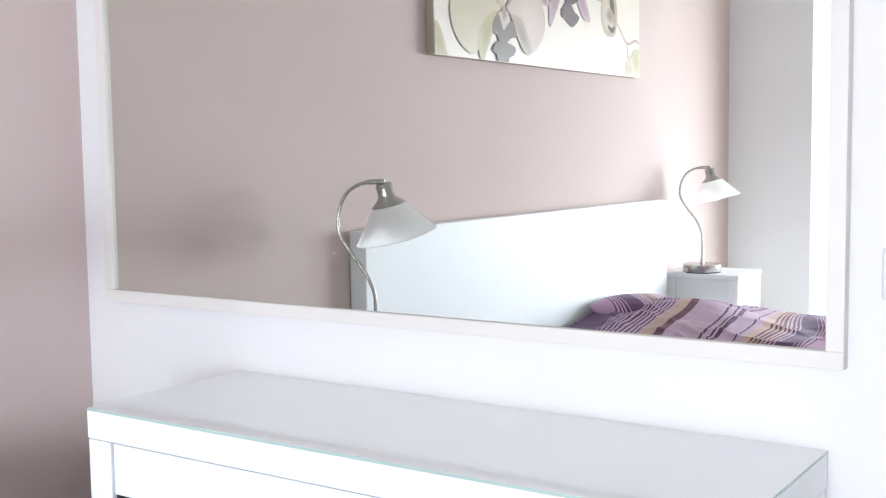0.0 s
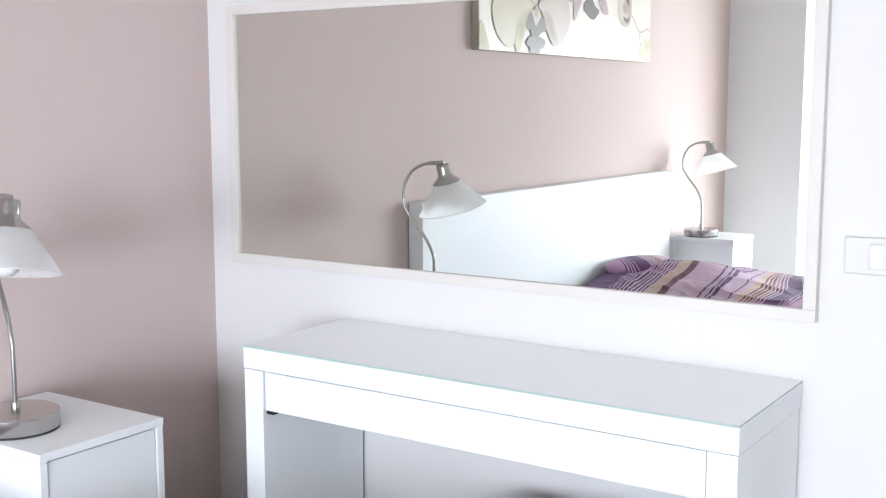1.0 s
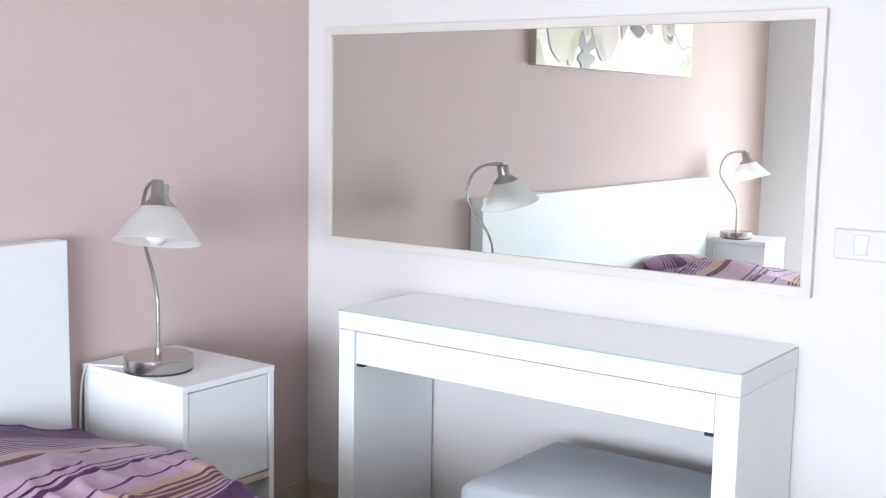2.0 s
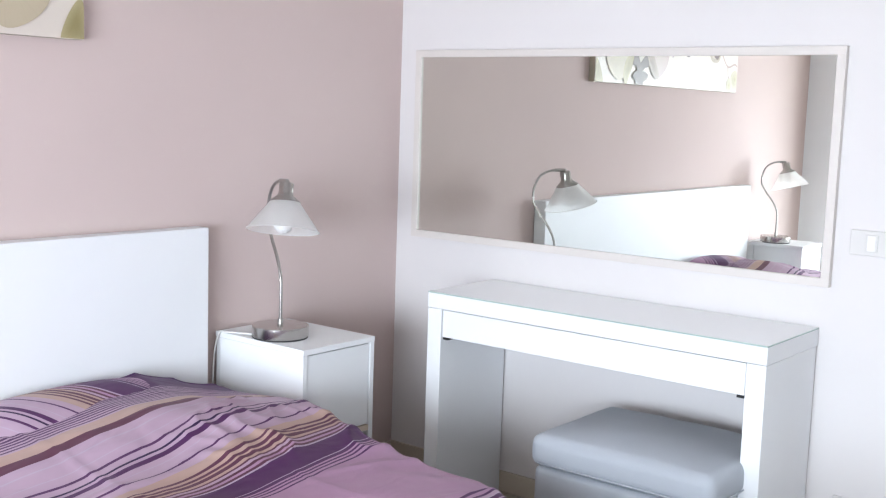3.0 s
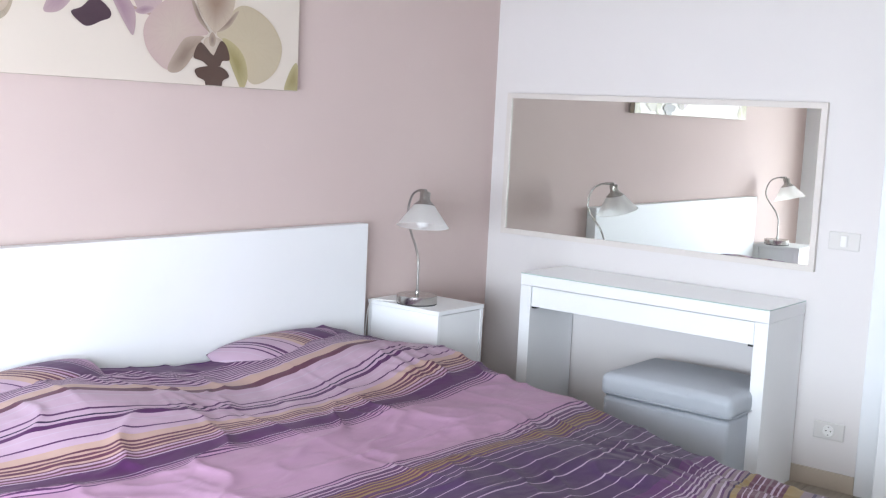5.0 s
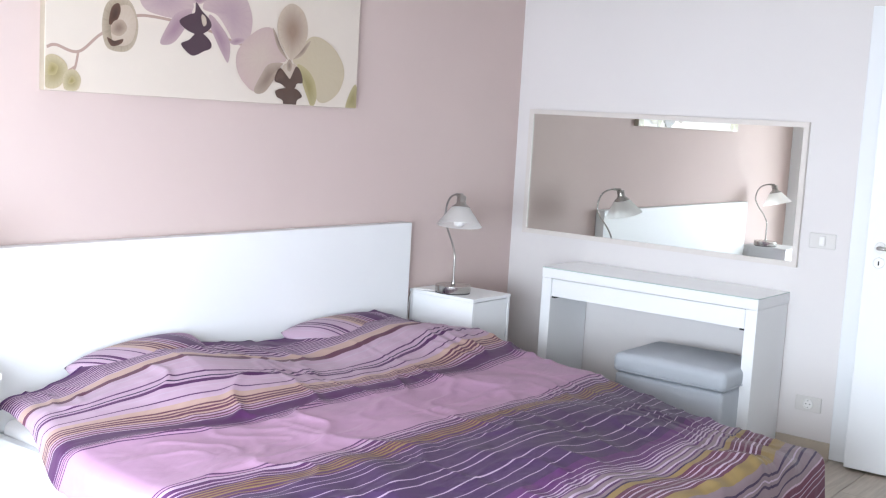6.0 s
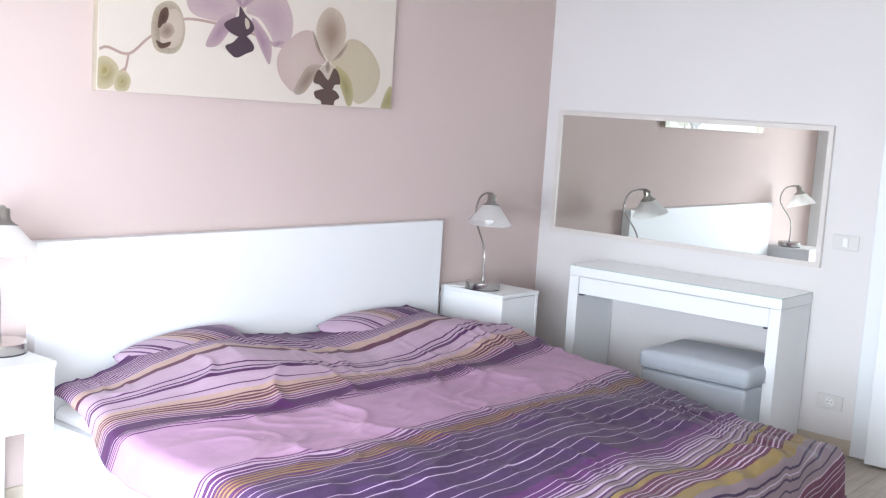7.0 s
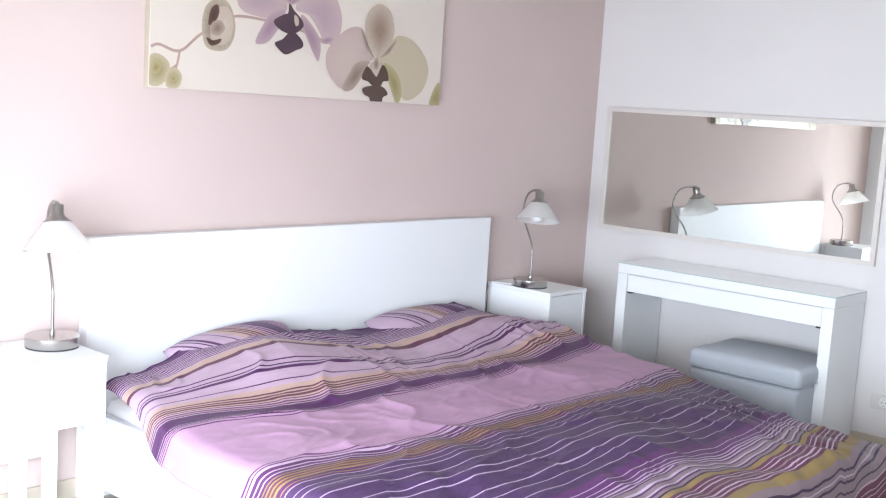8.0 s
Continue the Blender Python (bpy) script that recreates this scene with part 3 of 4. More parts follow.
def duvet():
    x_l, x_r, y_h, y_f = -3.262, -1.035, -0.135, -2.285
    over_l, over_r, over_f, r = 0.20, 0.18, 0.27, 0.055
    nx, ny = 230, 275
    bm = bmesh.new()
    uv = bm.loops.layers.uv.new("cloth")
    grid, coords = [], {}
    for j in range(ny + 1):
        q = j / ny * (y_h - y_f + over_f)
        row = []
        for i in range(nx + 1):
            p = -over_l + i / nx * (x_r - x_l + over_l + over_r)
            if p < 0:
                # drawn back at the head, hanging further down along the side
                p *= 0.35 + 0.65 * smooth_step(-0.05, 0.75, q)
            # the edge of the cloth wanders
            wob = 0.03 * noise.noise(Vector((p * 1.7, 0.4, 9.0)))
            y = y_h + wob - q - 0.12 * smooth_step(0.55, -0.05, p) * (1 - smooth_step(0.0, 0.9, q))
            if p < 0:
                out, down = fold_over(-p, r)
                x, drop = x_l - out * 1.15 - 0.10 * smooth_step(0.1, 0.7, q), down * 0.8
            elif p > x_r - x_l:
                out, down = fold_over(p - (x_r - x_l), r)
                x, drop = x_r + out, down
            else:
                x, drop = x_l + p, 0.0
            # the foot end lies drawn in from the free side
            x -= 0.32 * smooth_step(1.0, 2.1, q) * smooth_step(0.55, 1.0, p / (x_r - x_l))
            past = y_f - y
            if past > 0:
                out, down = fold_over(past, r)
                y, drop = y_f - out, math.hypot(drop, down)
            hx, hy = min(max(x_l + p, x_l), x_r), max(y, y_f)
            z = duvet_height(hx, hy)
            hang = min(drop / 0.1, 1.0)
            ripple = 0.012 * noise.noise(Vector((x * 6, y * 6, 2.0))) * hang
            low = 0.07 * smooth_step(0.0, 0.1, past)
            z -= min(drop, 0.20 + low)
            # lower corner at the head end
            z -= 0.03 * bump(x, x_r, 0.2) * bump(y, y_h, 0.25)
            v = bm.verts.new((x + ripple, y + ripple, max(z, 0.285 - low)))
            mid = (p - (x_r - x_l) / 2) / 1.05
            bow = 0.11 * (1 - mid * mid) * smooth_step(0.05, 0.7, q) - 0.11 * smooth_step(0.75, 0.0, p) * (1 - smooth_step(0.25, 1.1, q))
            foot = smooth_step(1.2, 1.9, q)
            wav = 0.016 * noise.noise(Vector((x * 2.2, y * 2.2, 11.0))) + (0.004 + 0.002 * foot) * noise.noise(Vector((x * 6, y * 2.5, 4.0)))
            coords[v] = (p, q - bow + wav - 0.055)
            row.append(v)
        grid.append(row)
    for a, b in zip(grid, grid[1:]):
        for i in range(nx):
            f = bm.faces.new((a[i], b[i], b[i + 1], a[i + 1]))
            for loop in f.loops:
                loop[uv].uv = coords[loop.vert]
    edge = [v.co + Vector((0, 0.002, -0.006)) for v in grid[0]]
    ob = part("duvet", bm, satin, None, "", True)
    part("hem", tube(edge, 0.0085, 8), hem_cotton, ob, "rolled dark purple hem", True)
    s = ob.modifiers.new("thickness", "SOLIDIFY")
    s.thickness, s.offset = 0.018, -1
    return tagged(ob, "crumpled purple striped duvet with plain pink bands on the bed", "duvet")


duvet()


def pillow(cx, width, lean, top_z, turn, slope):
    """A soft pillow: two crowned faces that meet in a pinched seam."""
    bm = bmesh.new()
    uv = bm.loops.layers.uv.new("cloth")
    n, depth, thick = 40, 0.42, 0.18
    coords = {}
    sheets = []
    for side in (1, -1):
        sheet = []
        for j in range(n + 1):
            row = []
            for i in range(n + 1):
                u, w = 2 * i / n - 1, 2 * j / n - 1
                full = max((1 - abs(u) ** 3.2) * (1 - abs(w) ** 2.8), 0) ** 0.56
                pin = 1 + 0.16 * (1 - u * u) * abs(w) ** 3
                x = u * width / 2 * (1 - 0.06 * (1 - w * w) * abs(u) ** 3)
                y = w * depth / 2 * pin
                z = side * thick / 2 * full + 0.012 * noise.noise(Vector((x * 6 + cx, y * 6, side))) * full
                blunt = 1 - 0.04 * (u * w) ** 4
                v = bm.verts.new((x * blunt, y * blunt, z))
                coords[v] = (u, (x * 0.75 + y * 0.5 + 0.45) * 0.55)
                row.append(v)
            sheet.append(row)
        sheets.append(sheet)
        for a, b in zip(sheet, sheet[1:]):
            for i in range(n):
                f = bm.faces.new((a[i], a[i + 1], b[i + 1], b[i]))
                for loop in f.loops:
                    loop[uv].uv = coords[loop.vert]
    bmesh.ops.remove_doubles(bm, verts=list(bm.verts), dist=0.0004)
    ob = part("pillow", bm, satin_pillow, None, "", True)
    ob.matrix_basis = Matrix.Translation((cx, -0.30, top_z)) @ Matrix.Rotation(radians(turn), 4, "Z") @ Matrix.Rotation(radians(slope), 4, "Y") @ Matrix.Rotation(radians(lean), 4, "X")
    return tagged(ob, "plump striped pillow leaning on the headboard, half under the duvet", "pillow", "pillows")


pillow(-2.69, 0.63, 27, 0.481, 4, -4)
pillow(-1.58, 0.69, 25, 0.463, -2, -1)


# ---------------------------------------------------------------- bedside tables
def open_nightstand():
    x0, x1, y0, y1, h = -0.912, -0.587, -0.425, -0.014, 0.643
    t = thing("nightstand", (0, 0, 0), "narrow white bedside table with a flush drawer", "nightstand", "bedside tables")
    part("tabletop", box(x0, x1, y0, y1, h - 0.018, h, 0.0015), lacquer, t)
    part("side_panel", box(x0 + 0.001, x0 + 0.019, y0 + 0.002, y1 - 0.022, 0.0, h - 0.0185, 0.0012), lacquer, t)
    part("side_panel", box(x1 - 0.019, x1 - 0.001, y0 + 0.002, y1 - 0.022, 0.0, h - 0.0185, 0.0012), lacquer, t)
    part("back_panel", box(x0 + 0.001, x1 - 0.001, y1 - 0.021, y1 - 0.004, 0.0, h - 0.0185, 0.001), lacquer_matt, t)
    part("drawer", box(x0 + 0.0215, x1 - 0.0215, y0 + 0.006, y1 - 0.05, 0.352, h - 0.022, 0.0012), lacquer_matt, t)
    part("shelf", box(x0 + 0.0195, x1 - 0.0195, y0 + 0.003, y1 - 0.0215, 0.330, 0.348, 0.001), shelf_beech, t)
    part("shelf", box(x0 + 0.0195, x1 - 0.0195, y0 + 0.003, y1 - 0.0215, 0.04, 0.058, 0.001), lacquer_matt, t)


def legged_nightstand():
    x0, x1, y0, y1, h = -3.715, -3.391, -0.374, -0.016, 0.634
    t = thing("nightstand", (0, 0, 0), "white bedside table on square legs with one drawer", "nightstand", "bedside tables")
    part("tabletop", box(x0 - 0.004, x1 + 0.004, y0 - 0.004, y1, h - 0.022, h, 0.003), lacquer, t)
    w = 0.042
    for x in (x0, x1 - w):
        for y in (y0, y1 - w - 0.004):
            part("leg", box(x, x + w, y, y + w, 0, h - 0.0225, 0.002), lacquer, t)
    part("drawer_front", box(x0 + w + 0.002, x1 - w - 0.002, y0 + 0.004, y0 + 0.022, 0.40, h - 0.0255, 0.002), lacquer, t)
    for x in (x0 + 0.008, x1 - 0.026):
        part("side_panel", box(x, x + 0.018, y0 + w + 0.001, y1 - w - 0.005, 0.38, h - 0.0225, 0.001), lacquer, t)
    part("back_panel", box(x0 + w + 0.001, x1 - w - 0.001, y1 - 0.03, y1 - 0.012, 0.20, h - 0.0225, 0.001), lacquer, t)
    part("drawer_box", box(x0 + 0.03, x1 - 0.03, y0 + 0.0225, y1 - 0.06, 0.415, h - 0.04, 0), lacquer_matt, t)


open_nightstand()
legged_nightstand()


# ---------------------------------------------------------------- lamps
def table_lamp(x, y, z, turn, twist):
    """Built with its bow towards +x; the shade hangs over -x, swivelled by twist."""
    t = thing("table_lamp", (x, y, z), "brushed steel swan-neck table lamp with a frosted glass shade", "table lamp", "bedside lamps")
    t.rotation_euler = (0, 0, radians(turn))
    t.scale = (1.01, 1.01, 1.01)
    part("felt_pad", lathe([(0.0005, 0.0), (0.0885, 0.0), (0.0885, 0.005), (0.0005, 0.005)]), dark_rubber, t, "dark underside pad")
    part("base", lathe([(0.0005, 0.0052), (0.089, 0.0052), (0.090, 0.0065), (0.090, 0.0385), (0.0885, 0.0400), (0.05, 0.0425), (0.012, 0.0445), (0.0005, 0.0445)], 56), polished_nickel, t, "", True, True)
    part("stem_collar", lathe([(0.0095, 0.0445), (0.0095, 0.058), (0.007, 0.062), (0.0005, 0.062)], 20), nickel, t, "", True, True)
    path = spline([(0, 0, 0.05), (0, 0, 0.15), (0.004, 0, 0.195), (0.03, 0, 0.25), (0.075, 0, 0.31), (0.104, 0, 0.365), (0.100, 0, 0.425), (0.076, 0, 0.470), (0.04, 0, 0.492), (0.012, 0, 0.498)], 7)
    part("stem", tube(path, 0.0052, 12), nickel, t, "", True)
    part("sleeve", tube([Vector((0.014, 0, 0.4982)), Vector((-0.034, 0, 0.4995))], 0.0075, 16), nickel, t, "", True, True)
    tip = Matrix.Translation((-0.030, 0, 0.494)) @ Matrix.Rotation(radians(twist), 4, "Z") @ Matrix.Rotation(radians(14), 4, "Y")
    part("socket_cap", lathe([(0.0005, 0.0), (0.021, 0.0), (0.0235, -0.004), (0.0225, -0.028), (0.026, -0.040), (0.047, -0.058), (0.048, -0.061), (0.0005, -0.060)], 40, tip), nickel, t, "", True, True)
    out = [(0.045, -0.058), (0.062, -0.082), (0.085, -0.112), (0.105, -0.140), (0.112, -0.150)]
    bm = lathe(out, 64, tip)
    bmesh.ops.delete(bm, geom=[f for f in bm.faces if len(f.verts) > 4], context="FACES_ONLY")
    shade = part("shade", bm, opal, t, "frosted white glass cone shade", True)
    ring = [tip @ Vector((0.1118 * math.cos(2 * math.pi * k / 64), 0.1118 * math.sin(2 * math.pi * k / 64), -0.150)) for k in range(65)]
    part("rim", tube(ring, 0.0018, 8), opal, shade, "", True)
    bulb = [(0.012, -0.062), (0.014, -0.085), (0.026, -0.108), (0.030, -0.128), (0.026, -0.146), (0.014, -0.157), (0.0005, -0.160)]
    part("bulb", lathe(bulb, 28, tip), plastic, t, "white light bulb, switched off", True)


LAMPS = ((-0.822, -0.225, 0.643, 72, -40), (-3.478, -0.165, 0.634, 74, 0))
for x, y, z, turn, twist in LAMPS:
    table_lamp(x, y, z, turn, twist)


def lamp_cable(points, label):
    tagged(part("power_cable", tube(spline(points, 8), 0.003, 8), plastic, None, "", True), label, "cable")


lamp_cable([(-0.872, -0.145, 0.6465), (-0.892, -0.10, 0.6465), (-0.912, -0.065, 0.6465), (-0.919, -0.040, 0.64), (-0.920, -0.016, 0.55), (-0.920, -0.008, 0.3)], "white lamp cable across the bedside table")
lamp_cable([(-3.395, -0.115, 0.6375), (-3.389, -0.085, 0.6375), (-3.378, -0.05, 0.632), (-3.372, -0.030, 0.60), (-3.370, -0.02, 0.5), (-3.370, -0.012, 0.3)], "white lamp cable across the bedside table")


# ---------------------------------------------------------------- picture
def picture():
    x0, x1, z0, z1, d = -3.038, -1.408, 1.547, 2.335, 0.034
    p = thing("canvas_picture", ((x0 + x1) / 2, -0.001, z0), "cream canvas print of orchid blossoms above the bed", "picture")
    shift = Matrix.Translation((-(x0 + x1) / 2, 0.001, -z0))
    bm = box(x0, x1, -d, -0.001, z0, z1, 0.003)
    bm.transform(shift)
    for f in bm.faces:
        f.material_index = 1 if max(abs(f.normal.x), abs(f.normal.z)) > 0.5 else 0
    part("canvas", bm, (canvas_mat, canvas_side), p)
    level = [0]

    def clip(x, z):
        return min(max(x, x0 + 0.002), x1 - 0.002), min(max(z, z0 + 0.002), z1 - 0.002)

    def blade(name, cx, cz, angle, length, width, material, shape=1.0, back=0.0, wave=0.0, blunt=0.55, heart=None):
        """A printed petal: from its root along angle (degrees from +x towards up)."""
        level[0] += 1
        bm = bmesh.new()
        uv = bm.loops.layers.uv.new("petal")
        y = -d - 0.0004 - 0.00012 * level[0]
        a = radians(angle)
        n, m = 18, 6
        rows, co = [], {}
        for i in range(n + 1):
            t = i / n
            half = width / 2 * (math.sin(math.pi * min(t ** shape, 1.0)) ** blunt if 0 < t < 1 else 0.0)
            half *= 1 + wave * math.sin(9 * t)
            row = []
            for j in range(m + 1):
                s = 2 * j / m - 1
                lx, lz = (t - back) * length, half * s
                x, z = clip(cx + lx * math.cos(a) - lz * math.sin(a), cz + lx * math.sin(a) + lz * math.cos(a))
                v = bm.verts.new((x, y, z))
                co[v] = (max(t, abs(s) * 0.9) if heart is None else min(math.hypot((t - heart) * 1.7, s * 1.05), 0.99), s)
                row.append(v)
            rows.append(row)
        for ra, rb in zip(rows, rows[1:]):
            for j in range(m):
                f = bm.faces.new((ra[j], ra[j + 1], rb[j + 1], rb[j]))
                for loop in f.loops:
                    loop[uv].uv = co[loop.vert]
        bmesh.ops.remove_doubles(bm, verts=list(bm.verts), dist=0.00003)
        bm.transform(shift)
        part(name, bm, material, p)

    def stalk(points, width, material):
        level[0] += 1
        y = -d - 0.0004 - 0.00012 * level[0]
        line = spline([(x, y, z) for x, z in points], 10)
        bm = bmesh.new()
        uv = bm.loops.layers.uv.new("petal")
        pairs = []
        for k, q in enumerate(line):
            t = (line[min(k + 1, len(line) - 1)] - line[max(k - 1, 0)]).normalized()
            n = Vector((-t.z, 0, t.x)) * width / 2
            pairs.append((bm.verts.new(q + n), bm.verts.new(q - n)))
        for (a, b), (c, e) in zip(pairs, pairs[1:]):
            f = bm.faces.new((a, b, e, c))
            for loop in f.loops:
                loop[uv].uv = (0.5, 0.5)
        bm.transform(shift)
        part("flower_stem", bm, material, p)

    def leaf(name, cx, cz, outline, material, flat=False):
        """A printed shape with a smooth closed outline, drawn in centimetres about (cx, cz)."""
        level[0] += 1
        y = -d - 0.0004 - 0.00012 * level[0]
        loop_pts = [Vector((a / 100, 0, b / 100)) for a, b in outline]
        n, steps = len(loop_pts), 5
        line = []
        for q in range(n):
            a, b, c, e = loop_pts[q - 1], loop_pts[q], loop_pts[(q + 1) % n], loop_pts[(q + 2) % n]
            for t in (k / steps for k in range(steps)):
                line.append(0.5 * (2 * b + (c - a) * t + (2 * a - 5 * b + 4 * c - e) * t * t + (3 * b - a - 3 * c + e) * t ** 3))
        mid = sum(line, Vector()) / len(line)
        bm = bmesh.new()
        uv = bm.loops.layers.uv.new("petal")
        co = {}
        rings = []
        for r in (1.0,) if flat else (1.0, 0.8, 0.6, 0.4, 0.2):
            ring = []
            for q, v in enumerate(line):
                w = mid + (v - mid) * r
                x, z = clip(cx + w.x, cz + w.z)
                u = bm.verts.new((x, y, z))
                co[u] = (0.5 if flat else r * 0.98, 2.5 * abs(2 * q / len(line) - 1))
                ring.append(u)
            rings.append(ring)
        faces = [bm.faces.new(rings[-1])]
        for a, b in zip(rings, rings[1:]):
            for q in range(len(a)):
                faces.append(bm.faces.new((a[q], a[(q + 1) % len(a)], b[(q + 1) % len(a)], b[q])))
        for f in faces:
            for loop in f.loops:
                loop[uv].uv = co[loop.vert]
        bm.transform(shift)
        part(name, bm, material, p)

    stem_ink = print_material("stem_ink", (0.447, 0.327, 0.292), (0.533, 0.404, 0.361), (0.361, 0.258, 0.232))
    lilac = print_material("lilac_petal_ink", (0.344, 0.215, 0.310), (0.516, 0.404, 0.447), (0.327, 0.206, 0.292))
    lilac_pale = print_material("pale_lilac_petal_ink", (0.464, 0.353, 0.421), (0.585, 0.473, 0.499), (0.396, 0.284, 0.370))
    plum = print_material("plum_lip_ink", (0.024, 0.010, 0.021), (0.104, 0.044, 0.080), (0.024, 0.010, 0.024))
    blush = print_material("blush_petal_ink", (0.630, 0.562, 0.500), (0.590, 0.468, 0.465), (0.499, 0.387, 0.370))
    straw = print_material("straw_petal_ink", (0.610, 0.560, 0.420), (0.600, 0.540, 0.400), (0.520, 0.455, 0.320))
    sepal = print_material("beige_sepal_ink", (0.250, 0.155, 0.105), (0.619, 0.542, 0.456), (0.378, 0.275, 0.215))
    shade_sepal = print_material("grey_sepal_ink", (0.224, 0.160, 0.128), (0.482, 0.404, 0.335), (0.241, 0.181, 0.136))
    olive = print_material("olive_sepal_ink", (0.292, 0.258, 0.080), (0.516, 0.464, 0.258), (0.258, 0.224, 0.080))
    brown = print_material("brown_lip_ink", (0.040, 0.016, 0.011), (0.128, 0.060, 0.036), (0.032, 0.013, 0.010))
    bud_ink = print_material("bud_ink", (0.112, 0.080, 0.044), (0.533, 0.473, 0.378), (0.060, 0.044, 0.024))
    green_bud = print_material("green_bud_ink", (0.310, 0.275, 0.104), (0.602, 0.550, 0.396), (0.275, 0.241, 0.112))
    cream_ink = print_material("cream_ink", (0.619, 0.568, 0.499), (0.568, 0.490, 0.413), (0.447, 0.361, 0.284))

    # the stalk with its side twigs
    stalk([(-3.03, 1.700), (-2.994, 1.710), (-2.902, 1.693), (-2.81, 1.763), (-2.69, 1.831), (-2.616, 1.852), (-2.449, 1.844), (-2.308, 1.826), (-2.172, 1.793), (-2.069, 1.769), (-1.90, 1.700)], 0.011, stem_ink)
    stalk([(-2.902, 1.693), (-2.913, 1.640), (-2.931, 1.602)], 0.010, stem_ink)
    stalk([(-2.913, 1.640), (-2.953, 1.616), (-2.981, 1.615)], 0.007, stem_ink)
    # buds
    leaf("bud", -2.725, 1.80, [(-7, -6), (-8, 1), (-6, 8), (0, 11), (5, 9), (8, 2), (7, -5), (3, -9), (-4, -9)], bud_ink)
    leaf("bud", -2.715, 1.80, [(-4, -6), (-5, 1), (-2, 7), (3, 8), (6, 3), (5, -4), (1, -7)], cream_ink)
    leaf("bud", -2.745, 1.835, [(-3, -3), (-2, 3), (1, 5), (2, 2), (0, -2)], brown)
    leaf("bud", -2.735, 1.795, [(-3, -2), (-2, 2), (2, 3), (4, 0), (1, -3)], shade_sepal)
    leaf("bud", -2.742, 1.745, [(-4, 1), (-1, 0), (3, 1), (2, -1), (-2, -2)], brown)
    leaf("bud", -3.000, 1.616, [(-4, -5), (-4, 4), (0, 6), (5, 3), (5, -2), (1, -6)], green_bud)
    leaf("bud", -3.005, 1.625, [(-2, -2), (-1, 2), (2, 1), (1, -2)], olive)
    leaf("bud", -2.930, 1.588, [(-3, -3), (-3, 2), (1, 4), (4, 1), (3, -3), (0, -4)], green_bud)
    leaf("bud", -2.928, 1.588, [(-1.5, -1), (0, 1.5), (1.5, 0), (0, -1.5)], olive)
    leaf("bud", -1.452, 1.59, [(-3, -5), (-1, 2), (3, 7), (5, 2), (4, -5)], olive)
    # lilac blossom
    cx, cz = -2.363, 1.90
    leaf("petal", cx, cz, [(-3, 3), (-6, 11), (-1, 21), (6, 13), (4, 4)], lilac_pale)
    leaf("petal", cx, cz, [(-2, 1), (-9, -4), (-18, -4), (-25, -2.5), (-28, 1.5), (-27, 6.5), (-18, 12), (-8, 10)], lilac_pale)
    leaf("petal", cx, cz, [(2.5, 1), (10, -1), (16, -7), (20, -12), (27, -9), (29, -3), (28, 3), (23, 10), (14, 12), (6, 7)], lilac_pale)
    leaf("petal", cx, cz, [(-3, 0), (-10, -2), (-14, -6.5), (-18, -14), (-15, -15), (-10.5, -13), (-5, -6)], lilac)
    leaf("petal", cx, cz, [(6, -1), (11, -4), (17, -11), (16.5, -19.5), (13, -16), (9, -10), (6, -5)], lilac)
    leaf("petal", cx, cz, [(17, -11), (20, -12), (25, -9.5), (21, -9)], lilac)
    blade("petal", cx, cz + 0.03, 128, 0.12, 0.035, lilac)
    blade("petal", cx, cz + 0.03, 40, 0.12, 0.035, lilac)
    leaf("lip", cx, cz, [(-1, 3), (2, 0), (6, -3), (7, -6), (3, -9), (-1, -9.5), (-6, -8), (-9, -5), (-4, -2), (-1.5, -1)], plum, True)
    leaf("lip", cx, cz, [(-0.5, -9), (3, -9), (7, -12), (7, -14.5), (3.5, -16), (-1, -18), (-4, -17.5), (-8, -14), (-4, -12)], plum, True)
    leaf("lip", cx, cz, [(2, -1.5), (4, -2.5), (4.5, -5), (3, -6), (2, -4)], cream_ink)
    # straw and blush blossom
    cx, cz = -1.852, 1.735
    leaf("petal", cx, cz, [(-2, 0.5), (-7.5, 6.5), (-10.6, 13), (-17, 12.7), (-24.6, 8), (-30, 1.5), (-30, -5), (-26, -10.6), (-19, -14), (-13, -6.3), (-7, -1.5)], blush)
    leaf("petal", cx, cz, [(2, 0.8), (8, 8), (13.7, 12), (21.7, 11), (30, 6), (35, -1.7), (33, -10), (27, -15.4), (19.7, -17), (13.4, -11), (7, -3)], straw)
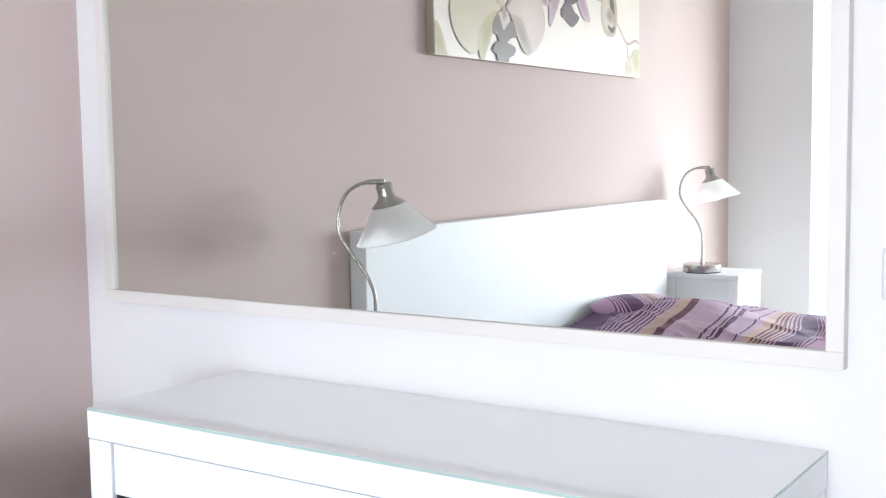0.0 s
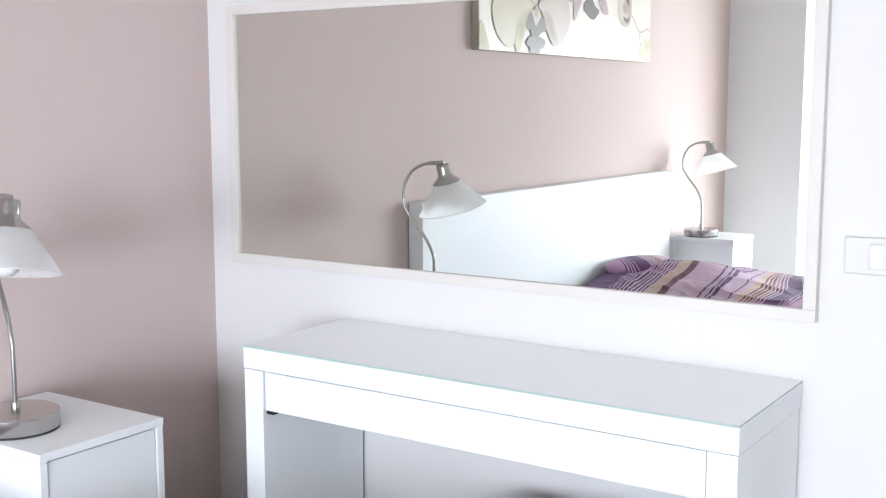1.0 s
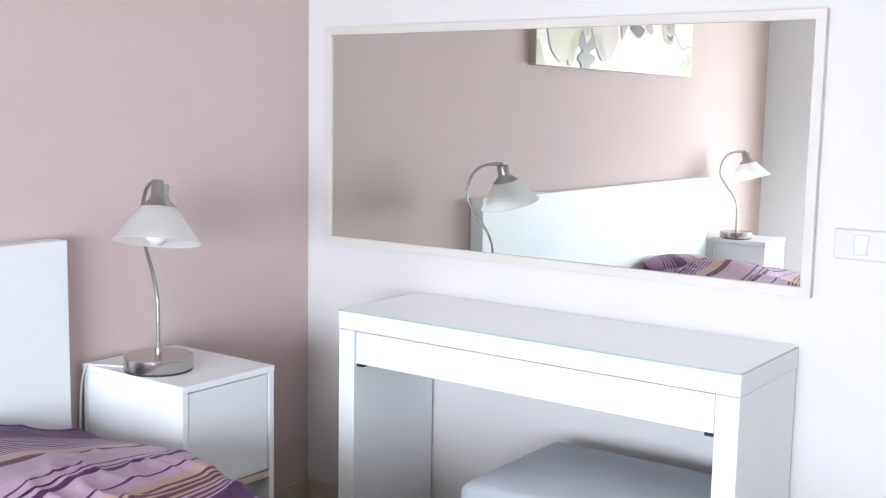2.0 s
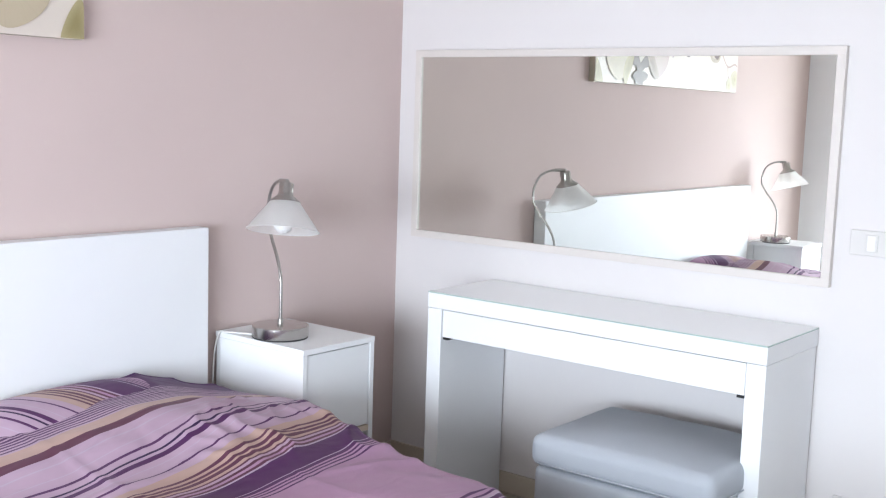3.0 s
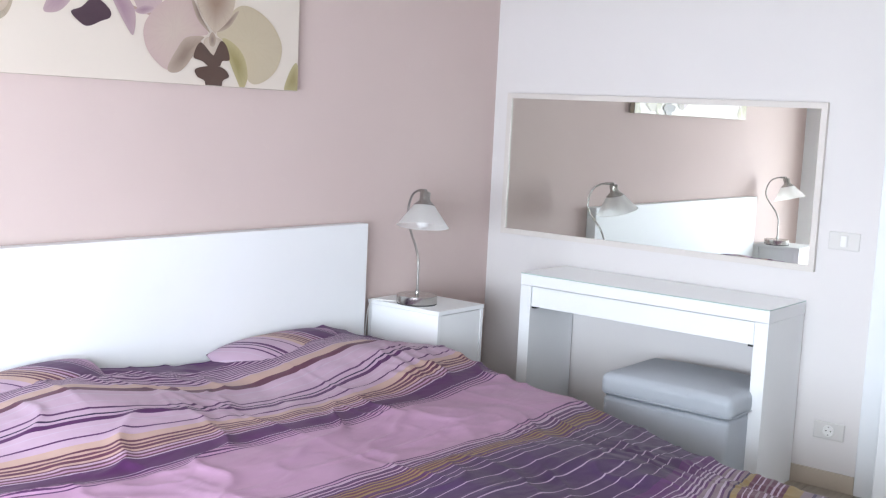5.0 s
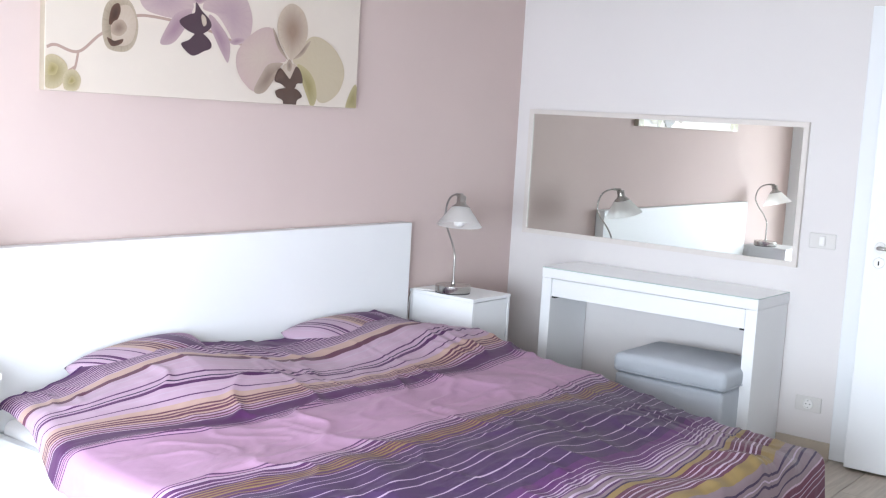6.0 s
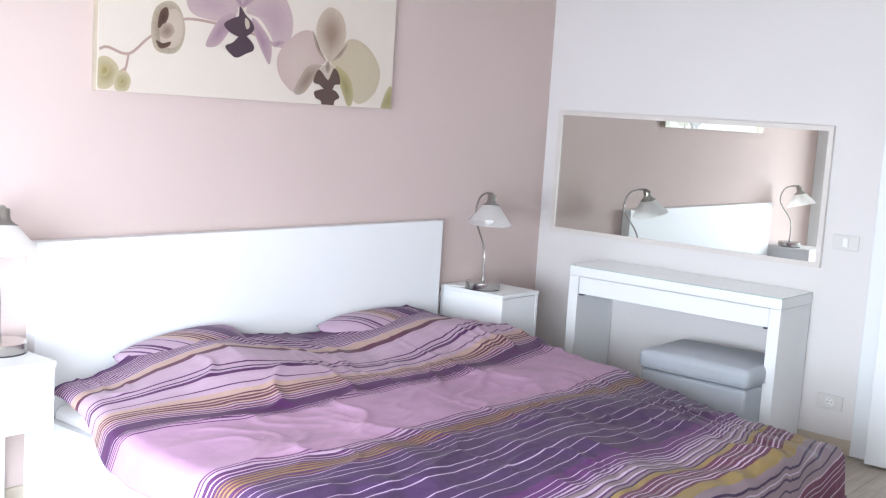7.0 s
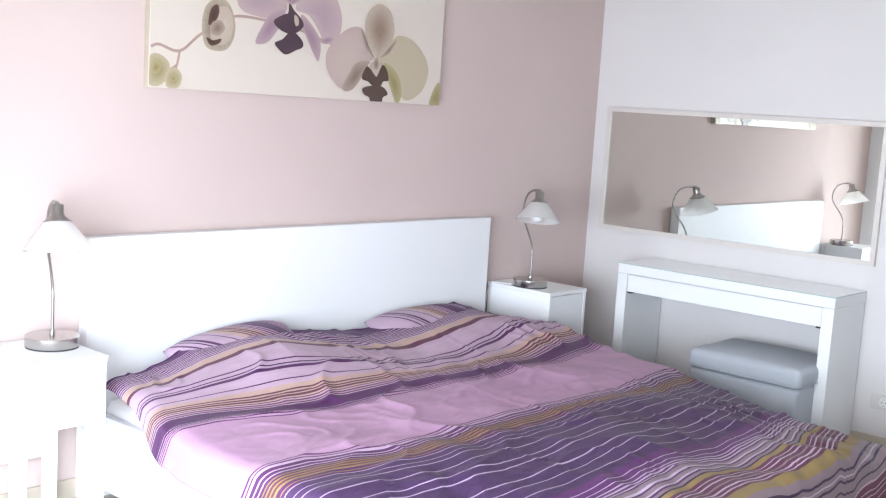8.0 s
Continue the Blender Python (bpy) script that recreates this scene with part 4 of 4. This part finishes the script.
    leaf("petal", cx, cz, [(0.5, 1), (-6, 8), (-8, 15.5), (-5, 22), (0.7, 25), (7.6, 22), (10.6, 14.5), (8.4, 7), (2.5, 1.6)], sepal)
    leaf("petal", cx, cz, [(-4, -1), (-12, -2), (-16.4, -7), (-20, -13), (-18.4, -15), (-14, -14), (-9.6, -9.5), (-6, -3.5)], shade_sepal)
    leaf("petal", cx, cz, [(4.8, -1), (11.3, -3), (16, -8), (17.5, -15), (14.8, -19.5), (11.6, -15), (8, -8.4)], olive)
    leaf("petal", cx, cz, [(-1, 0.5), (-7, 5), (-10.6, 13), (-9, 12), (-5, 5.5)], shade_sepal)
    leaf("petal", cx, cz, [(2, 1), (8, 3.6), (12.4, 9.6), (10, 8.5), (5, 3.5)], shade_sepal)
    leaf("lip", cx, cz, [(-4, -3), (-2, -1), (3, -1), (5, -3), (3, -9), (-3, -9)], cream_ink)
    leaf("lip", cx, cz, [(-1.6, -1), (0, 1), (1.6, -1), (1, -4), (-1, -4)], shade_sepal)
    leaf("lip", cx, cz, [(-0.3, -7), (-5.6, -3.2), (-8.6, -8.6), (-4.5, -10), (-1.3, -11.7), (3.5, -11.4), (5, -9.4), (8.4, -8.6), (7, -4), (4, -2), (1, -7)], brown, True)
    leaf("lip", cx, cz, [(-1.3, -11.5), (-7.6, -13), (-6.8, -15.7), (-3.5, -17), (-2, -19.5), (4.2, -19.5), (5.4, -16.6), (8.3, -15), (6.4, -12.6), (3, -11.4)], brown, True)

picture()


# ---------------------------------------------------------------- floor planks
def planks():
    w, length = 0.195, 1.28
    bm = box(-length / 2 + 0.0008, length / 2 - 0.0008, -w / 2 + 0.0008, w / 2 - 0.0008, -0.012, 0.0, 0.0012, None, 1)
    first = part("plank", bm, laminate, floor)
    mesh = first.data
    bpy.data.objects.remove(first)
    rows = int((0.0 - ROOM_S) / w)
    for j in range(rows + 1):
        y = -w / 2 - j * w
        if y - w / 2 < ROOM_S:
            continue
        x = 0.0 - length / 2 + (j % 3) * 0.41
        while x > ROOM_W + 0.2:
            if x + length / 2 <= 1.3:
                ob = new("plank", mesh)
                ob.parent = floor
                ob.location = (x, y, 0)
            x -= length


planks()
